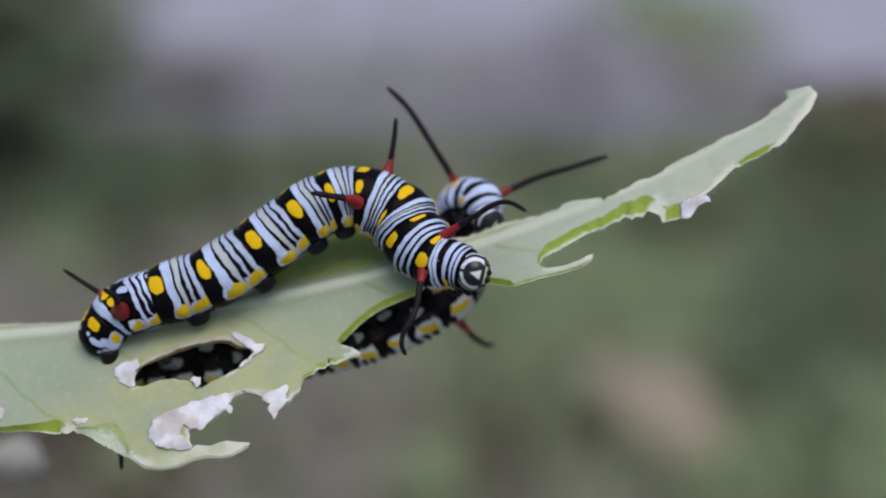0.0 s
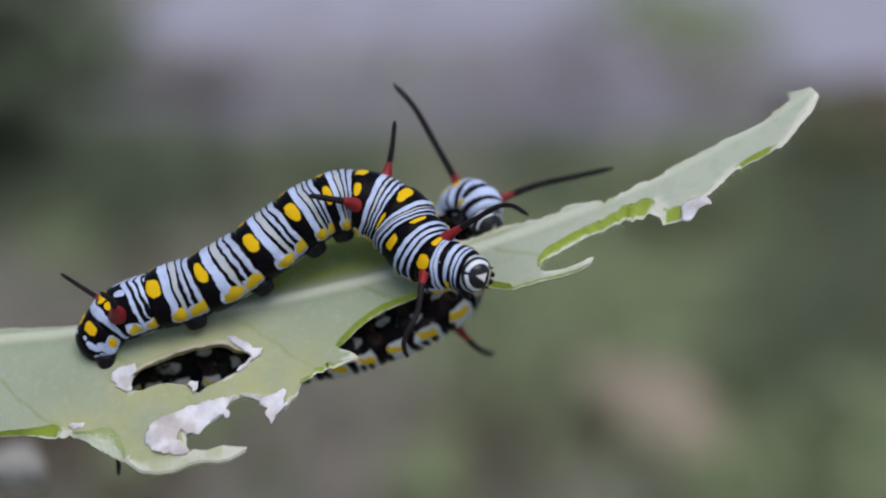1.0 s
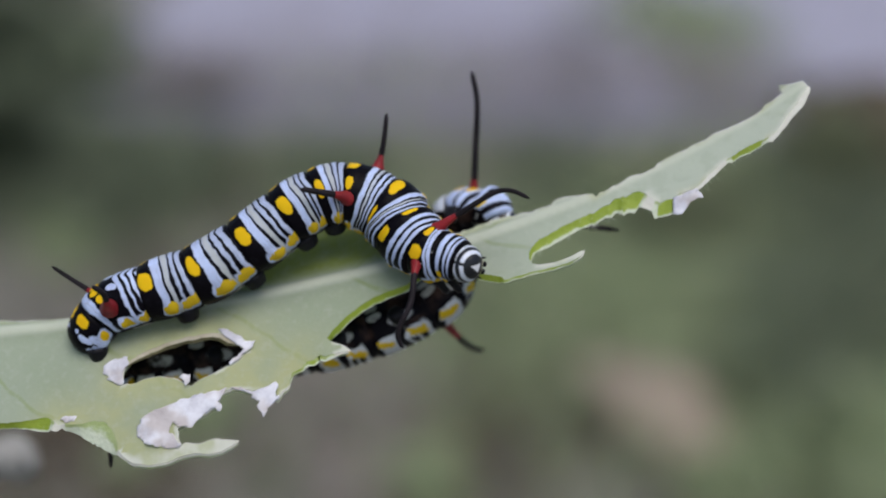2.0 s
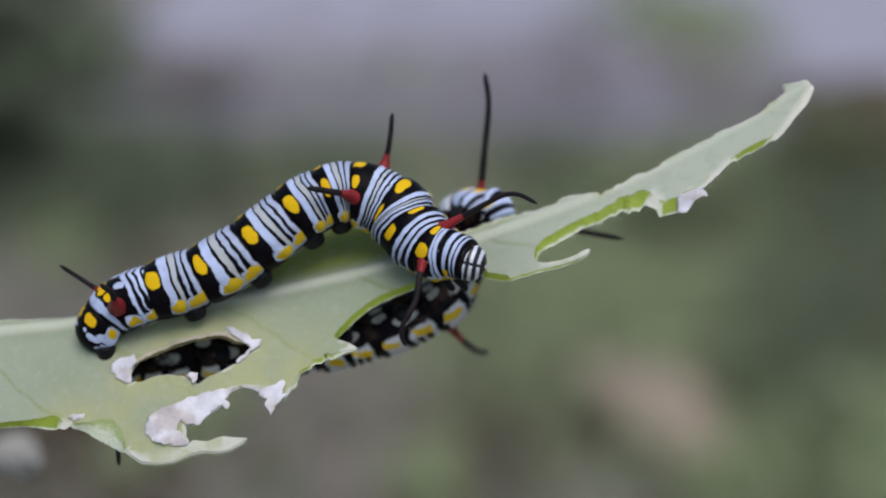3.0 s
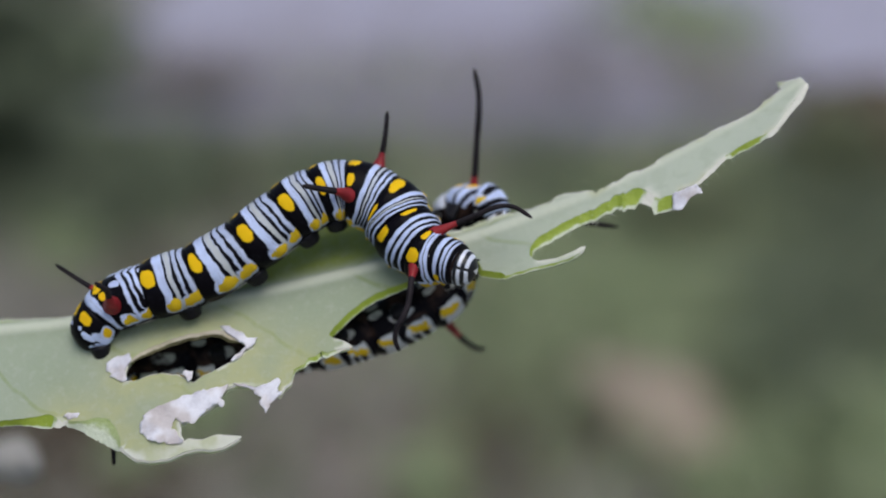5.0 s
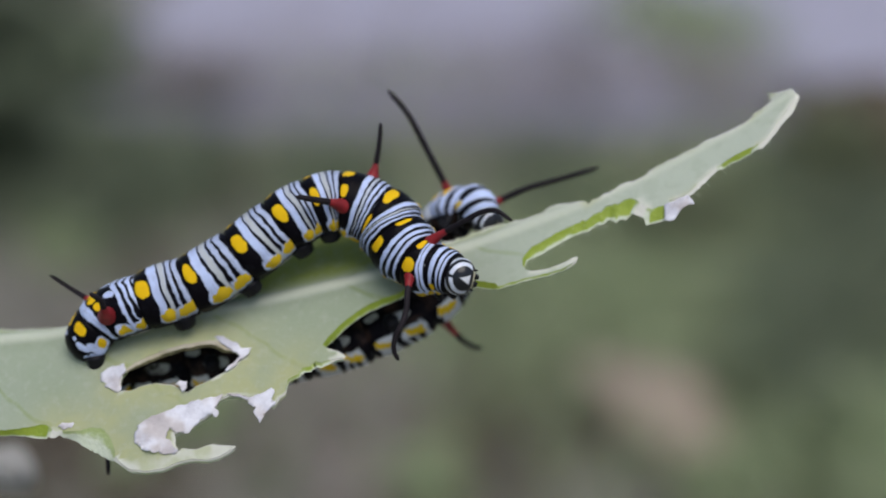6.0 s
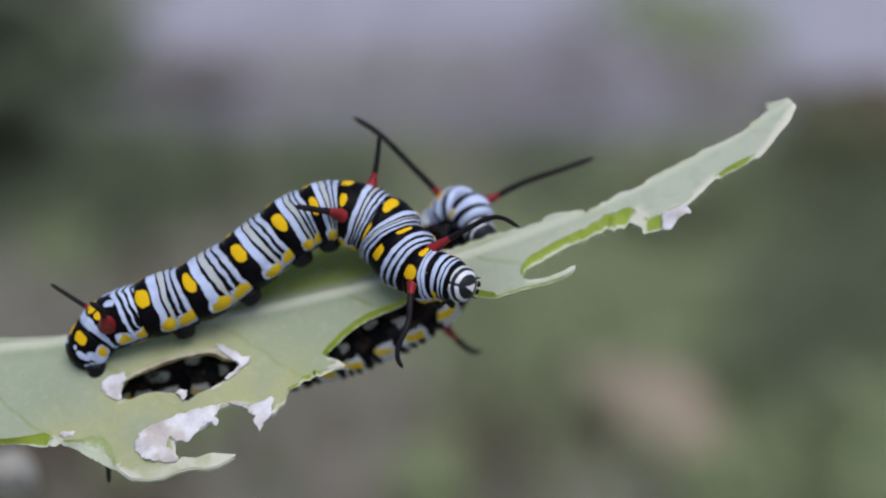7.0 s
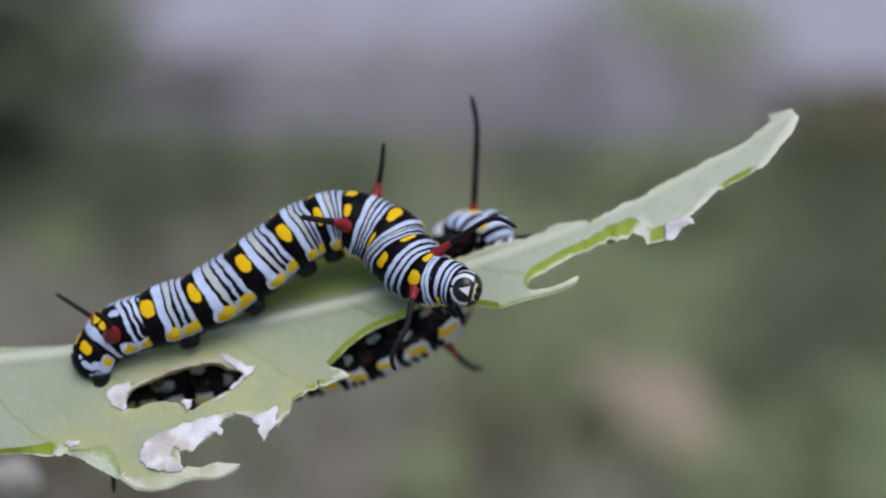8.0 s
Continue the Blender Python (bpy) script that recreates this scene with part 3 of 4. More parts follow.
HOOK = [(-21.73, 13.47, 0.1), (-20.43, 13.76, 0.1), (-19.75, 13.57, 0.1), (-18.97, 13.49, 0.1), (-17.97, 13.78, 0.1), (-17.03, 13.91, 0.1),
    (-17.64, 14.35, 0.1), (-18.51, 14.66, 0.1), (-19.49, 14.75, 0.1), (-20.88, 14.46, 0.1), (-22.2, 14.64, 0.1), (-23.52, 14.91, 0.1),
    (-24.91, 14.83, 0.1), (-26.23, 14.47, 0.1), (-27.09, 13.8, 0.1)]
LOBE_CUT = [(-27.66, 13.03, 0.35), (-27.82, 12.31, 1), (-28.27, 11.34, 1.55), (-28.96, 10.45, 1.75), (-30.02, 10.11, 1.6),
    (-31.13, 10.22, 0.8), (-32.27, 10.08, 0.3)]
JOINT = [(-32.85, 9.94, 0.3), (-33.25, 9.98, 0.5)]
FOOT_CUT = [(-33.94, 9.36, 0.85), (-34.64, 9.05, 1.0), (-35.99, 9.19, 0.55), (-37.36, 9.2, 0.25), (-40.41, 9.21, 0.2)]
FAR_FOOT = [(-46.87, 9.37, 0.1), (-57.79, 6.38, 0.1), (-64.55, 2.1, 0.1)]
# each edge with its raggedness, its kind, and the share of the jutting skin that shows the cut
EDGES = [(BACK_EDGE, 0.12, "dry", 0.6), (CREST_EDGE, 0.34, "dry", 0.6), (TIP_EDGE, 0.08, "dry", 0.6), (TIP_UNDER, 0.1, "cut", 0.7),
    (TIP_THROAT, 0.1, "dry", 0.6), (TOOTH_CUT, 0.12, "cut", 0.86), (BRIDGE, 0.3, "dry", 0.6), (BAY_CUT, 0.34, "cut", 0.72), (BAY_SKIN, 0.16, "cut", 0.42),
    (BAY_END, 0.06, "cut", 0.7), (SPIKE, 0.06, "dry", 0.5), (SPIKE_UNDER, 0.1, "thin", 0.8), (NOTCH, 0.06, "cut", 0.85), (THORN, 0.07, "dry", 0.6),
    (NEAR_EDGE, 0.5, "thin", 0.75), (TORN_EDGE, 0.14, "dry", 0.6), (HOOK, 0.06, "dry", 0.6), (LOBE_CUT, 0.06, "pale", 0.86),
    (JOINT, 0.06, "dry", 0.6), (FOOT_CUT, 0.10, "cut", 0.8), (FAR_FOOT, 0.1, "cut", 0.6)]
HOLE = [(-27.84, 7.12), (-26.85, 7.26), (-26, 7.04), (-24.58, 6.97), (-23, 7.53), (-22.19, 8.1), (-21.56, 8.42), (-20.7, 7.86),
    (-19.47, 7.46), (-18.25, 6.93), (-16.81, 5.87), (-17.39, 4.84), (-18.46, 4.23), (-19.13, 3.61), (-20.24, 3.27), (-22.4, 3.23),
    (-24.43, 3.58), (-25.92, 4.08), (-27.29, 4.71), (-27.83, 5.43), (-28, 6.14)]


def ragged(points, amount, pitch, closed_to):
    """Finer, uneven steps along an edge up to the first place of the next; a third number is carried along."""
    out = []
    chain = [(*p, 0.0)[:3] for p in points + [closed_to]]
    for (x0, y0, k0), (x1, y1, k1) in zip(chain, chain[1:]):
        n = max(1, int(math.hypot(x1 - x0, y1 - y0) / pitch))
        for i in range(n):
            f = i / n
            x, y = x0 + (x1 - x0) * f, y0 + (y1 - y0) * f
            g = amount if i else amount * 0.3
            x += g * noise.noise(Vector((x * 1.7, y * 1.7, 1.5))) + 0.6 * g * noise.noise(Vector((x * 5, y * 5, 8.5)))
            y += g * noise.noise(Vector((x * 1.7, y * 1.7, 4.5))) + 0.6 * g * noise.noise(Vector((x * 5, y * 5, 2.5)))
            out.append((x, y, k0 + (k1 - k0) * f))
    return out


def make_leaf():
    from mathutils.geometry import delaunay_2d_cdt

    rim, info = [], []
    for i, (pts, amount, kind, share) in enumerate(EDGES):
        for x, q, jut in ragged(pts, amount, 0.26, EDGES[(i + 1) % len(EDGES)][0][0]):
            rim.append((x, q))
            info.append((jut, kind, share))
    hole = [p[:2] for p in ragged(HOLE, 0.10, 0.28, HOLE[0])]
    # the lower skin hangs on along the hole's upper side
    upper = [min(1.0, max(0.0, (5.4 - q) / 1.2)) for x, q in hole]
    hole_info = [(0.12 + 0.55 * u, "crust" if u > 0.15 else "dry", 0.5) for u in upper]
    coords = [Vector(p) for p in rim + hole]
    nr, nh = len(rim), len(hole)
    edges = [(i, (i + 1) % nr) for i in range(nr)] + [(nr + i, nr + (i + 1) % nh) for i in range(nh)]
    qs = [v * 0.3 for v in range(-6, 7)] + [v for v in np.arange(-10.0, -2.0, 0.9)] + [v for v in np.arange(2.6, 15, 0.9)]
    for x in np.arange(-68, 34, 0.9):
        for q in qs:
            p = (float(x) + 0.2 * math.sin(q * 9), float(q))
            if inside(p, rim) and not inside(p, hole):
                coords.append(Vector(p))
    vs, _, tris, _, _, _ = delaunay_2d_cdt(coords, edges, [], 0, 1e-4)
    tris = [t for t in tris if inside(((vs[t[0]].x + vs[t[1]].x + vs[t[2]].x) / 3, (vs[t[0]].y + vs[t[1]].y + vs[t[2]].y) / 3), rim)
            and not inside(((vs[t[0]].x + vs[t[1]].x + vs[t[2]].x) / 3, (vs[t[0]].y + vs[t[1]].y + vs[t[2]].y) / 3), hole)]
    sore = np.array(hole + [p for p in rim if p[1] > 8.2 and -33 < p[0] < -8] + [(-17.0, 8.5), (-22, 9), (-12, 8)])

    def hurt(x, q):
        d = np.sqrt(((sore - (x, q)) ** 2).sum(1)).min()
        return math.exp(-d / 3.3)

    def ridge(x, q):
        return (0.55 - 0.002 * (x + 30)) * math.exp(-(q / 0.75) ** 2)

    def thick(x):
        return 0.62 if x < 6 else 0.62 - 0.2 * min(1, (x - 6) / 20)

    bm = bmesh.new()
    uvs = bm.loops.layers.uv.new("blade")
    top = [bm.verts.new(blade(v.x, v.y, ridge(v.x, v.y) + 0.10 * noise.noise(Vector((v.x * 0.35, v.y * 0.35, 0)))) * MM) for v in vs]
    bot = [bm.verts.new(blade(v.x, v.y, -thick(v.x) - 1.1 * max(0, ridge(v.x, v.y))) * MM) for v in vs]
    sore_at = [hurt(v.x, v.y) for v in vs] * 2
    place = [(v.x, v.y) for v in vs]

    def face(verts, where, slot):
        try:
            f = bm.faces.new(verts)
        except ValueError:
            return
        f.material_index = slot
        for lp, w in zip(f.loops, where):
            lp[uvs].uv = w

    for t in tris:
        face([top[i] for i in t], [place[i] for i in t], 0)
        face([bot[i] for i in reversed(t)], [place[i] for i in reversed(t)], 1)
    freshness = {"dry": 0.0, "crust": 0.0, "pale": 0.55, "thin": 0.75, "cut": 1.0}
    fresh_at, band_at = [0.0] * (2 * len(vs)), [0.0] * (2 * len(vs))
    for loop, facts, sign in ((rim, info, 1), (hole, hole_info, -1)):
        n = len(loop)
        area = sum(loop[i][0] * loop[(i + 1) % n][1] - loop[(i + 1) % n][0] * loop[i][1] for i in range(n))
        turn = (1 if area > 0 else -1) * sign
        ups, mids, lows = [], [], []
        for i, (x, q) in enumerate(loop):
            reach, kind, share = facts[i]
            nx = nq = 0.0
            for k in (2, 4, 6):
                (ax, aq), (bx, bq) = loop[i - k], loop[(i + k) % n]
                nx, nq = nx + (bq - aq) * turn, nq - (bx - ax) * turn
            ln = math.hypot(nx, nq) or 1
            jut = reach * (1 + 0.10 * noise.noise(Vector((x * 0.9, q * 0.9, 6))))
            fx, fq = nx / ln * jut, nq / ln * jut
            th = thick(x) * {"dry": 0.25, "crust": 0.25, "thin": 0.35}.get(kind, 1.0)
            wob = 0.08 * noise.noise(Vector((x * 3, q * 3, 9)))
            fray = 1 + (0.07 if kind in ("cut", "pale") else 0.16) * noise.noise(Vector((x * 2.5, q * 2.5, 3))) + 0.12 * noise.noise(Vector((x * 7, q * 7, 3)))
            ups.append(bm.verts.new(blade(x, q, ridge(x, q)) * MM))
            mids.append(bm.verts.new(blade(x + fx * share + wob, q + fq * share + wob, -th * 0.8) * MM))
            lows.append(bm.verts.new(blade(x + fx * fray, q + fq * fray, -th * 0.9) * MM))
            sore_at += [hurt(x, q)] * 3
            fresh_at += [sum(freshness[facts[(i + k) % n][1]] for k in (-1, 0, 1)) / 3] * 3
            band_at += [0.0, 0.62 + 0.25 * (share - 0.7), 1.0]
        for i in range(n):
            j = (i + 1) % n
            w = [loop[i], loop[j], loop[j], loop[i]]
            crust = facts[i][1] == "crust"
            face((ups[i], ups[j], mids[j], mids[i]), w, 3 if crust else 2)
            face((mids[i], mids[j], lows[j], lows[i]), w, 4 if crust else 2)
    bmesh.ops.recalc_face_normals(bm, faces=[f for f in bm.faces if f.material_index > 1])
    ob = part("leaf", bm, (M_LEAF, M_UNDER, M_EDGE, M_CRUST, M_WINDOW))
    attr = ob.data.attributes.new("wound", "FLOAT", "POINT")
    attr.data.foreach_set("value", sore_at)
    for name, values in (("fresh", fresh_at), ("band", band_at)):
        attr = ob.data.attributes.new(name, "FLOAT", "POINT")
        attr.data.foreach_set("value", values)
    crust = np.array([p for p, (jut, kind, share) in zip(rim, info) if kind == "dry"] + [p for p in hole if p[0] < -27.5 or p[0] > -19.5])
    edge = [math.exp(-np.sqrt(((crust - p) ** 2).sum(1)).min() / (0.25 if p[0] < 0 else 0.75)) for p in place]
    edge = [max(e, 0.84 * min(1, max(0, (x + 28.5) / 3)) * min(1, max(0, (q - 12.7) / 1.2))) for e, (x, q) in zip(edge, place)]
    attr = ob.data.attributes.new("dried", "FLOAT", "POINT")
    attr.data.foreach_set("value", edge * 2 + [0.0] * (len(ob.data.vertices) - 2 * len(edge)))
    tagged(ob, "pale waxy green leaf, gnawed ragged, with a dry-edged hole", "leaf")
    # fine pale hairs along the gnawed edges
    rng = random.Random(4)
    hairs = bmesh.new()
    for (x, q), (jut, kind, share) in zip(rim, info):
        if jut > 0.3 and x > 5 and rng.random() < 0.75:
            a = blade(x, q + jut * 0.9, -0.4)
            b = a + Vector((rng.gauss(0.05, 0.25), rng.gauss(-0.1, 0.2), -rng.uniform(0.15, 0.55)))
            tube(hairs, [a * MM, (a * 0.5 + b * 0.5 + Vector((0.06, 0, 0))) * MM, b * MM], [0.030 * MM, 0.022 * MM, 0.010 * MM], [0], 5)
    for (x, q), (jut, kind, share) in zip(rim, info):
        if kind == "dry" and x > 3 and rng.random() < 0.7:
            a = blade(x, q, -0.02)
            b = a + Vector((rng.gauss(0, 0.10), rng.gauss(-0.05, 0.1), rng.uniform(-0.05, 0.16)))
            tube(hairs, [a * MM, b * MM], [0.035 * MM, 0.012 * MM], [0], 5)
    part("hair_fringe", hairs, (M_FRINGE,), ob, "fine pale leaf hairs")
    return ob


def dry_flap(outline, lift, curl, parent, seed, material=M_PAPER, label="crumpled dry white leaf tissue", crumple=0.26):
    """A crumpled patch of dead white tissue, standing a little off the leaf."""
    from mathutils.geometry import delaunay_2d_cdt

    rim = [p[:2] for p in ragged(outline, 0.20, 0.2, outline[0])]
    n = len(rim)
    xs, qs = [p[0] for p in rim], [p[1] for p in rim]
    coords = [Vector(p) for p in rim]
    for x in np.arange(min(xs), max(xs), 0.25):
        for q in np.arange(min(qs), max(qs), 0.25):
            if inside((x, q), rim):
                coords.append(Vector((float(x), float(q))))
    vs, _, tris, _, _, _ = delaunay_2d_cdt(coords, [(i, (i + 1) % n) for i in range(n)], [], 0, 1e-4)
    mx, mq = sum(xs) / n, sum(qs) / n
    bm = bmesh.new()
    tops = []
    for v in vs:
        far = math.hypot(v.x - mx, v.y - mq)
        w = lift + curl * far ** 2 * 0.12 + crumple * noise.noise(Vector((v.x * 0.75, v.y * 0.75, seed))) \
            + 0.10 * noise.noise(Vector((v.x * 2.2, v.y * 2.2, seed + 3)))
        tops.append(bm.verts.new(blade(v.x, v.y, max(0.03, w)) * MM))
    keep = []
    for t in tris:
        if inside((sum(vs[i].x for i in t) / 3, sum(vs[i].y for i in t) / 3), rim):
            keep.append(bm.faces.new([tops[i] for i in t]))
    bmesh.ops.recalc_face_normals(bm, faces=bm.faces)
    bmesh.ops.solidify(bm, geom=bm.faces[:], thickness=0.05 * MM)
    return part("dry_flap", bm, (material,), parent, label)


leaf = make_leaf()
dry_flap([(-26.07, 11.63), (-25.65, 10.7), (-24.78, 10.24), (-23.54, 10.04), (-22.57, 9.63), (-21.33, 9.46), (-19.59, 9.32), (-18.35, 9.19),
    (-18.7, 9.92), (-19.06, 10.38), (-18.63, 10.96), (-18.76, 11.3), (-19.33, 10.91), (-20.21, 11.13), (-20.57, 11.68), (-21.37, 12.25),
    (-22.34, 11.91), (-22.92, 11.51), (-23.08, 12.09), (-22.56, 12.95), (-22.06, 13.76), (-23, 13.81), (-24.26, 13.51), (-25.3, 13.05),
    (-25.9, 12.35)], 0.05, 0.05, leaf, 1)
dry_flap([(-18.1, 9.07), (-16.94, 9.35), (-15.81, 9.79), (-14.82, 9.54), (-14.03, 9.31), (-13.76, 9.83), (-13.99, 10.26), (-13.61, 10.74),
    (-14.09, 11.26), (-14.67, 11.57), (-14.93, 12.33), (-15.21, 11.74), (-15.52, 11.43), (-15.36, 10.8), (-16.13, 10.37), (-16.05, 10.02),
    (-17.32, 9.56)], 0.05, 0.08, leaf, 2)
dry_flap([(-29.79, 5.04), (-29.23, 4.57), (-27.68, 4.52), (-27.44, 5.22), (-27.84, 5.72), (-27.95, 6.15), (-27.68, 7.15), (-28.25, 7.15),
    (-29.25, 6.51), (-29.14, 6.14), (-29.7, 5.8)], 0.08, 0.2, leaf, 3)
dry_flap([(-19.64, 3.08), (-18.81, 3.05), (-17.81, 3.98), (-17.15, 4.58), (-16.11, 4.95), (-16.23, 5.45), (-16.8, 5.98), (-17.76, 6.73),
    (-18.3, 6.98), (-18.03, 6.46), (-17.07, 5.77), (-17.73, 5.01), (-18.5, 4.34)], 0.06, 0.06, leaf, 4)
dry_flap([(-22.78, 7.79), (-22.26, 7.33), (-21.63, 7.54), (-21.68, 8.19), (-21.96, 8.52), (-22.2, 7.99)], 0.4, 0.8, leaf, 5)
dry_flap([(21.6, 4), (22.84, 4.2), (23.73, 4.4), (24.14, 5.56), (23.36, 5.35), (22.73, 5.64), (22.12, 5.88), (21.6, 5.5), (21.55, 4.9)],
    0.1, 0.05, leaf, 6)
dry_flap([(-40.61, 7.23), (-39.66, 7.51), (-39.4, 7.96), (-39.42, 8.49), (-40.28, 8.75)], 0.1, 0.1, leaf, 7)
dry_flap([(-33.2, 9.57), (-32.72, 9.28), (-31.72, 9.5), (-31.94, 9.83), (-32.55, 9.88)], 0.04, 0.1, leaf, 8)

# ---- the caterpillar on top ----
# joints from the tail to the head: x, y, z, radius
TOP = [(-32.3, 2.0, -9.6, 1.8), (-29.83, 1.8, -6.08, 2.57), (-25.32, 1.6, -4.26, 2.97), (-21.05, 1.7, -2.72, 3.05),
       (-16.53, 1.84, 0.1, 3.05), (-12.96, 2.07, 2.82, 3.04), (-10.16, 2.35, 4.3, 3.0), (-7.57, 2.5, 4.65, 3.0),
       (-4.28, 2.1, 3.16, 3.2), (-2.60, 1.0, 0.92, 3.1), (-0.51, -0.6, -1.02, 2.65), (1.21, -1.9, -1.46, 2.15),
       (2.6, -2.8, -1.95, 1.8)]
TOP_BACKS = [(0, -0.5, 0.866)] * 6 + [(0, -0.56, 0.8), (-0.12, -0.68, 0.67), (-0.32, -0.77, 0.44), (-0.36, -0.79, 0.42), (-0.36, -0.75, 0.42),
                                      (-0.35, -0.75, 0.4), (-0.4, -0.7, 0.4)]
ANCHOR_1 = (-20.0, 2.0, -5.0)
cat_1, js_1, rings_1 = caterpillar(TOP, TOP_BACKS, "black, white and yellow banded caterpillar crawling on the leaf", ANCHOR_1, (M_NECK, M_COLLAR), M_BODY)
for k in (2.5, 3.7, 4.95, 6.1):
    for side in (-1, 1):
        stub(js_1, TOP_BACKS, k, side, cat_1, 1.35, 1.05)
for side in (-1, 1):
    stub(js_1, TOP_BACKS, 0.30, side, cat_1, 1.6, 0.84, -1.3, splay=0.3, around=100)
    for k in (9.45, 10.3, 11.1):
        stub(js_1, TOP_BACKS, k, side, cat_1, 1.9, 0.36, 0.4, "leg")


def local(points, anchor):
    return [tuple(np.array(p) - np.array(anchor)) for p in points]


def horn(points, red, thick, anchor, ring):
    """A tentacle that moves with its ring."""
    pts = local(points, anchor)
    ob = tentacle(pts, red, thick, ring, pts[0])
    ob.location = Vector(pts[0]) * MM - ring.location
    return ob


near_1 = horn([(-1.61, -1.60, -1.36), (-1.99, -3.40, -2.94), (-2.42, -4.40, -5.38), (-3.44, -4.80, -7.33), (-3.59, -4.80, -8.42), (-3.25, -4.60, -9.27)],
              0.20, 1.15, ANCHOR_1, rings_1[10])
far_1 = horn([(-0.10, -1.20, 0.86), (1.11, -1.60, 1.82), (3.33, -1.60, 3.38), (5.10, -1.60, 4.54), (6.56, -1.60, 4.79), (8.28, -1.60, 4.19)],
             0.26, 1.12, ANCHOR_1, rings_1[10])
horn([(-5.30, 3.60, 6.67), (-4.88, 3.50, 8.18), (-4.55, 3.30, 10.0), (-4.34, 3.10, 12.15)], 0.34, 1.2, ANCHOR_1, rings_1[7])
horn([(-7.28, 0.40, 4.15), (-8.57, -1.00, 4.51), (-10.03, -1.80, 4.74), (-11.68, -2.40, 5.01)], 0.38, 1.4, ANCHOR_1, rings_1[7])
horn([(-29.9, 0.4, -4.9), (-31.19, 1.0, -4.07), (-32.76, 1.5, -3.15), (-34.85, 2.0, -1.87)], 0.34, 1.05, ANCHOR_1, rings_1[1])
horn([(-28.94, -0.80, -5.59), (-28.84, -2.40, -5.01), (-28.95, -3.20, -4.20), (-29.80, -3.80, -3.50)], 0.42, 1.3, ANCHOR_1, rings_1[1])
FACE_1, CROWN_1 = Vector((0.10, -0.98, -0.12)), Vector((-0.95, -0.1, 0.22))
head_1 = head(cat_1, np.array((2.70, -3.00, -2.00)) - np.array(ANCHOR_1), FACE_1, CROWN_1, 1.66, "black head with white arches", M_HEAD)

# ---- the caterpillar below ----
# front joints are set nearer along the camera's line of sight
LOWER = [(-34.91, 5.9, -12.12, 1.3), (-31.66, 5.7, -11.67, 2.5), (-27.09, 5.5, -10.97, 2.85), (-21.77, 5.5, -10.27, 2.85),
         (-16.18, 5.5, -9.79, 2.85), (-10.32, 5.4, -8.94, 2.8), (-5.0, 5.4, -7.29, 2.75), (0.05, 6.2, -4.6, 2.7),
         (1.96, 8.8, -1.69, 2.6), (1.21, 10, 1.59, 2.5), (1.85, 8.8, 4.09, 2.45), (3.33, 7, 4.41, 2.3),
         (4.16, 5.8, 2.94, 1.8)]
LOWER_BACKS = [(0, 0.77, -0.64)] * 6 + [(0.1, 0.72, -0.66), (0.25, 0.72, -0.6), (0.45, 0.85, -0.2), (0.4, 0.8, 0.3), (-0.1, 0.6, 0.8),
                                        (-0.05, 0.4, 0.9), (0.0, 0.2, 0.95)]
# rear joints pushed back along the camera's line of sight, keeping their outline
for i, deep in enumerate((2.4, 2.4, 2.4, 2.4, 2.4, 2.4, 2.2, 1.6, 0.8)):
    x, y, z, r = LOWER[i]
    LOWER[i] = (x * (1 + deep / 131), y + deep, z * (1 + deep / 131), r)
ANCHOR_2 = (-12.0, 4.0, -7.0)
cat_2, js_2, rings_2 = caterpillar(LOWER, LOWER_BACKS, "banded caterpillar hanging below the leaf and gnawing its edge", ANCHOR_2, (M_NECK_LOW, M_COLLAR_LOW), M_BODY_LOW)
for k in (3.3, 4.3, 5.3, 6.3):
    for side in (-1, 1):
        stub(js_2, LOWER_BACKS, k, side, cat_2, 1.0, 0.8)
for k in (9.5, 10.3, 11.1):
    for side in (-1, 1):
        stub(js_2, LOWER_BACKS, k, side, cat_2, 1.6, 0.34, 0.4, "leg")
# front tentacles and head likewise set nearer along that line
horn([(1.96, 8.3, 4.8), (1.03, 8, 6.67), (-0.76, 7.6, 9.52), (-3.18, 7.3, 13.27), (-5.33, 7, 15.44)], 0.29, 1.42, ANCHOR_2, rings_2[10])
further_2 = horn([(3.52, 8.2, 4.31), (6.02, 8.1, 5.48), (9, 8, 6.83), (12.25, 8, 7.81), (15.93, 8, 8.94)], 0.30, 1.42, ANCHOR_2, rings_2[10])
horn([(0.2, 7.8, -5.14), (1.53, 10.2, -7.0), (3.13, 12.6, -8.78), (4.29, 14.2, -9.57), (5.22, 15.2, -9.71)], 0.40, 1.36, ANCHOR_2, rings_2[7])
horn([(-30.6, 5.0, -13.2), (-30.22, 4.5, -15.8), (-30.01, 4.0, -18.37), (-29.95, 4.0, -20.58)], 0.3, 1.1, ANCHOR_2, rings_2[1])
HEAD_2 = np.array((4.16, 5.8, 2.83)) - np.array(ANCHOR_2)
FACE_2, CROWN_2 = Vector((0.50, -0.76, -0.42)), Vector((0.2, -0.1, 0.95))
head_2 = head(cat_2, HEAD_2, FACE_2, CROWN_2, 1.62, "black head with white arches", M_HEAD_LOW)

# ---- the plant that bears the leaf and the ground far below ----
def shade(name, a, b, scale, rough=0.8, bump=0.4, dist=0.004):
    return tinted(name, a, b, scale, rough, 0.2, bump, dist)


M_STEM = shade("milkweed_stem_skin", (0.30, 0.36, 0.22), (0.38, 0.42, 0.30), 90, 0.6, 0.3, 0.0005)
M_PALE = shade("withered_leaf_skin", (0.48, 0.48, 0.46), (0.60, 0.59, 0.57), 120, 0.7, 0.4, 0.0005)


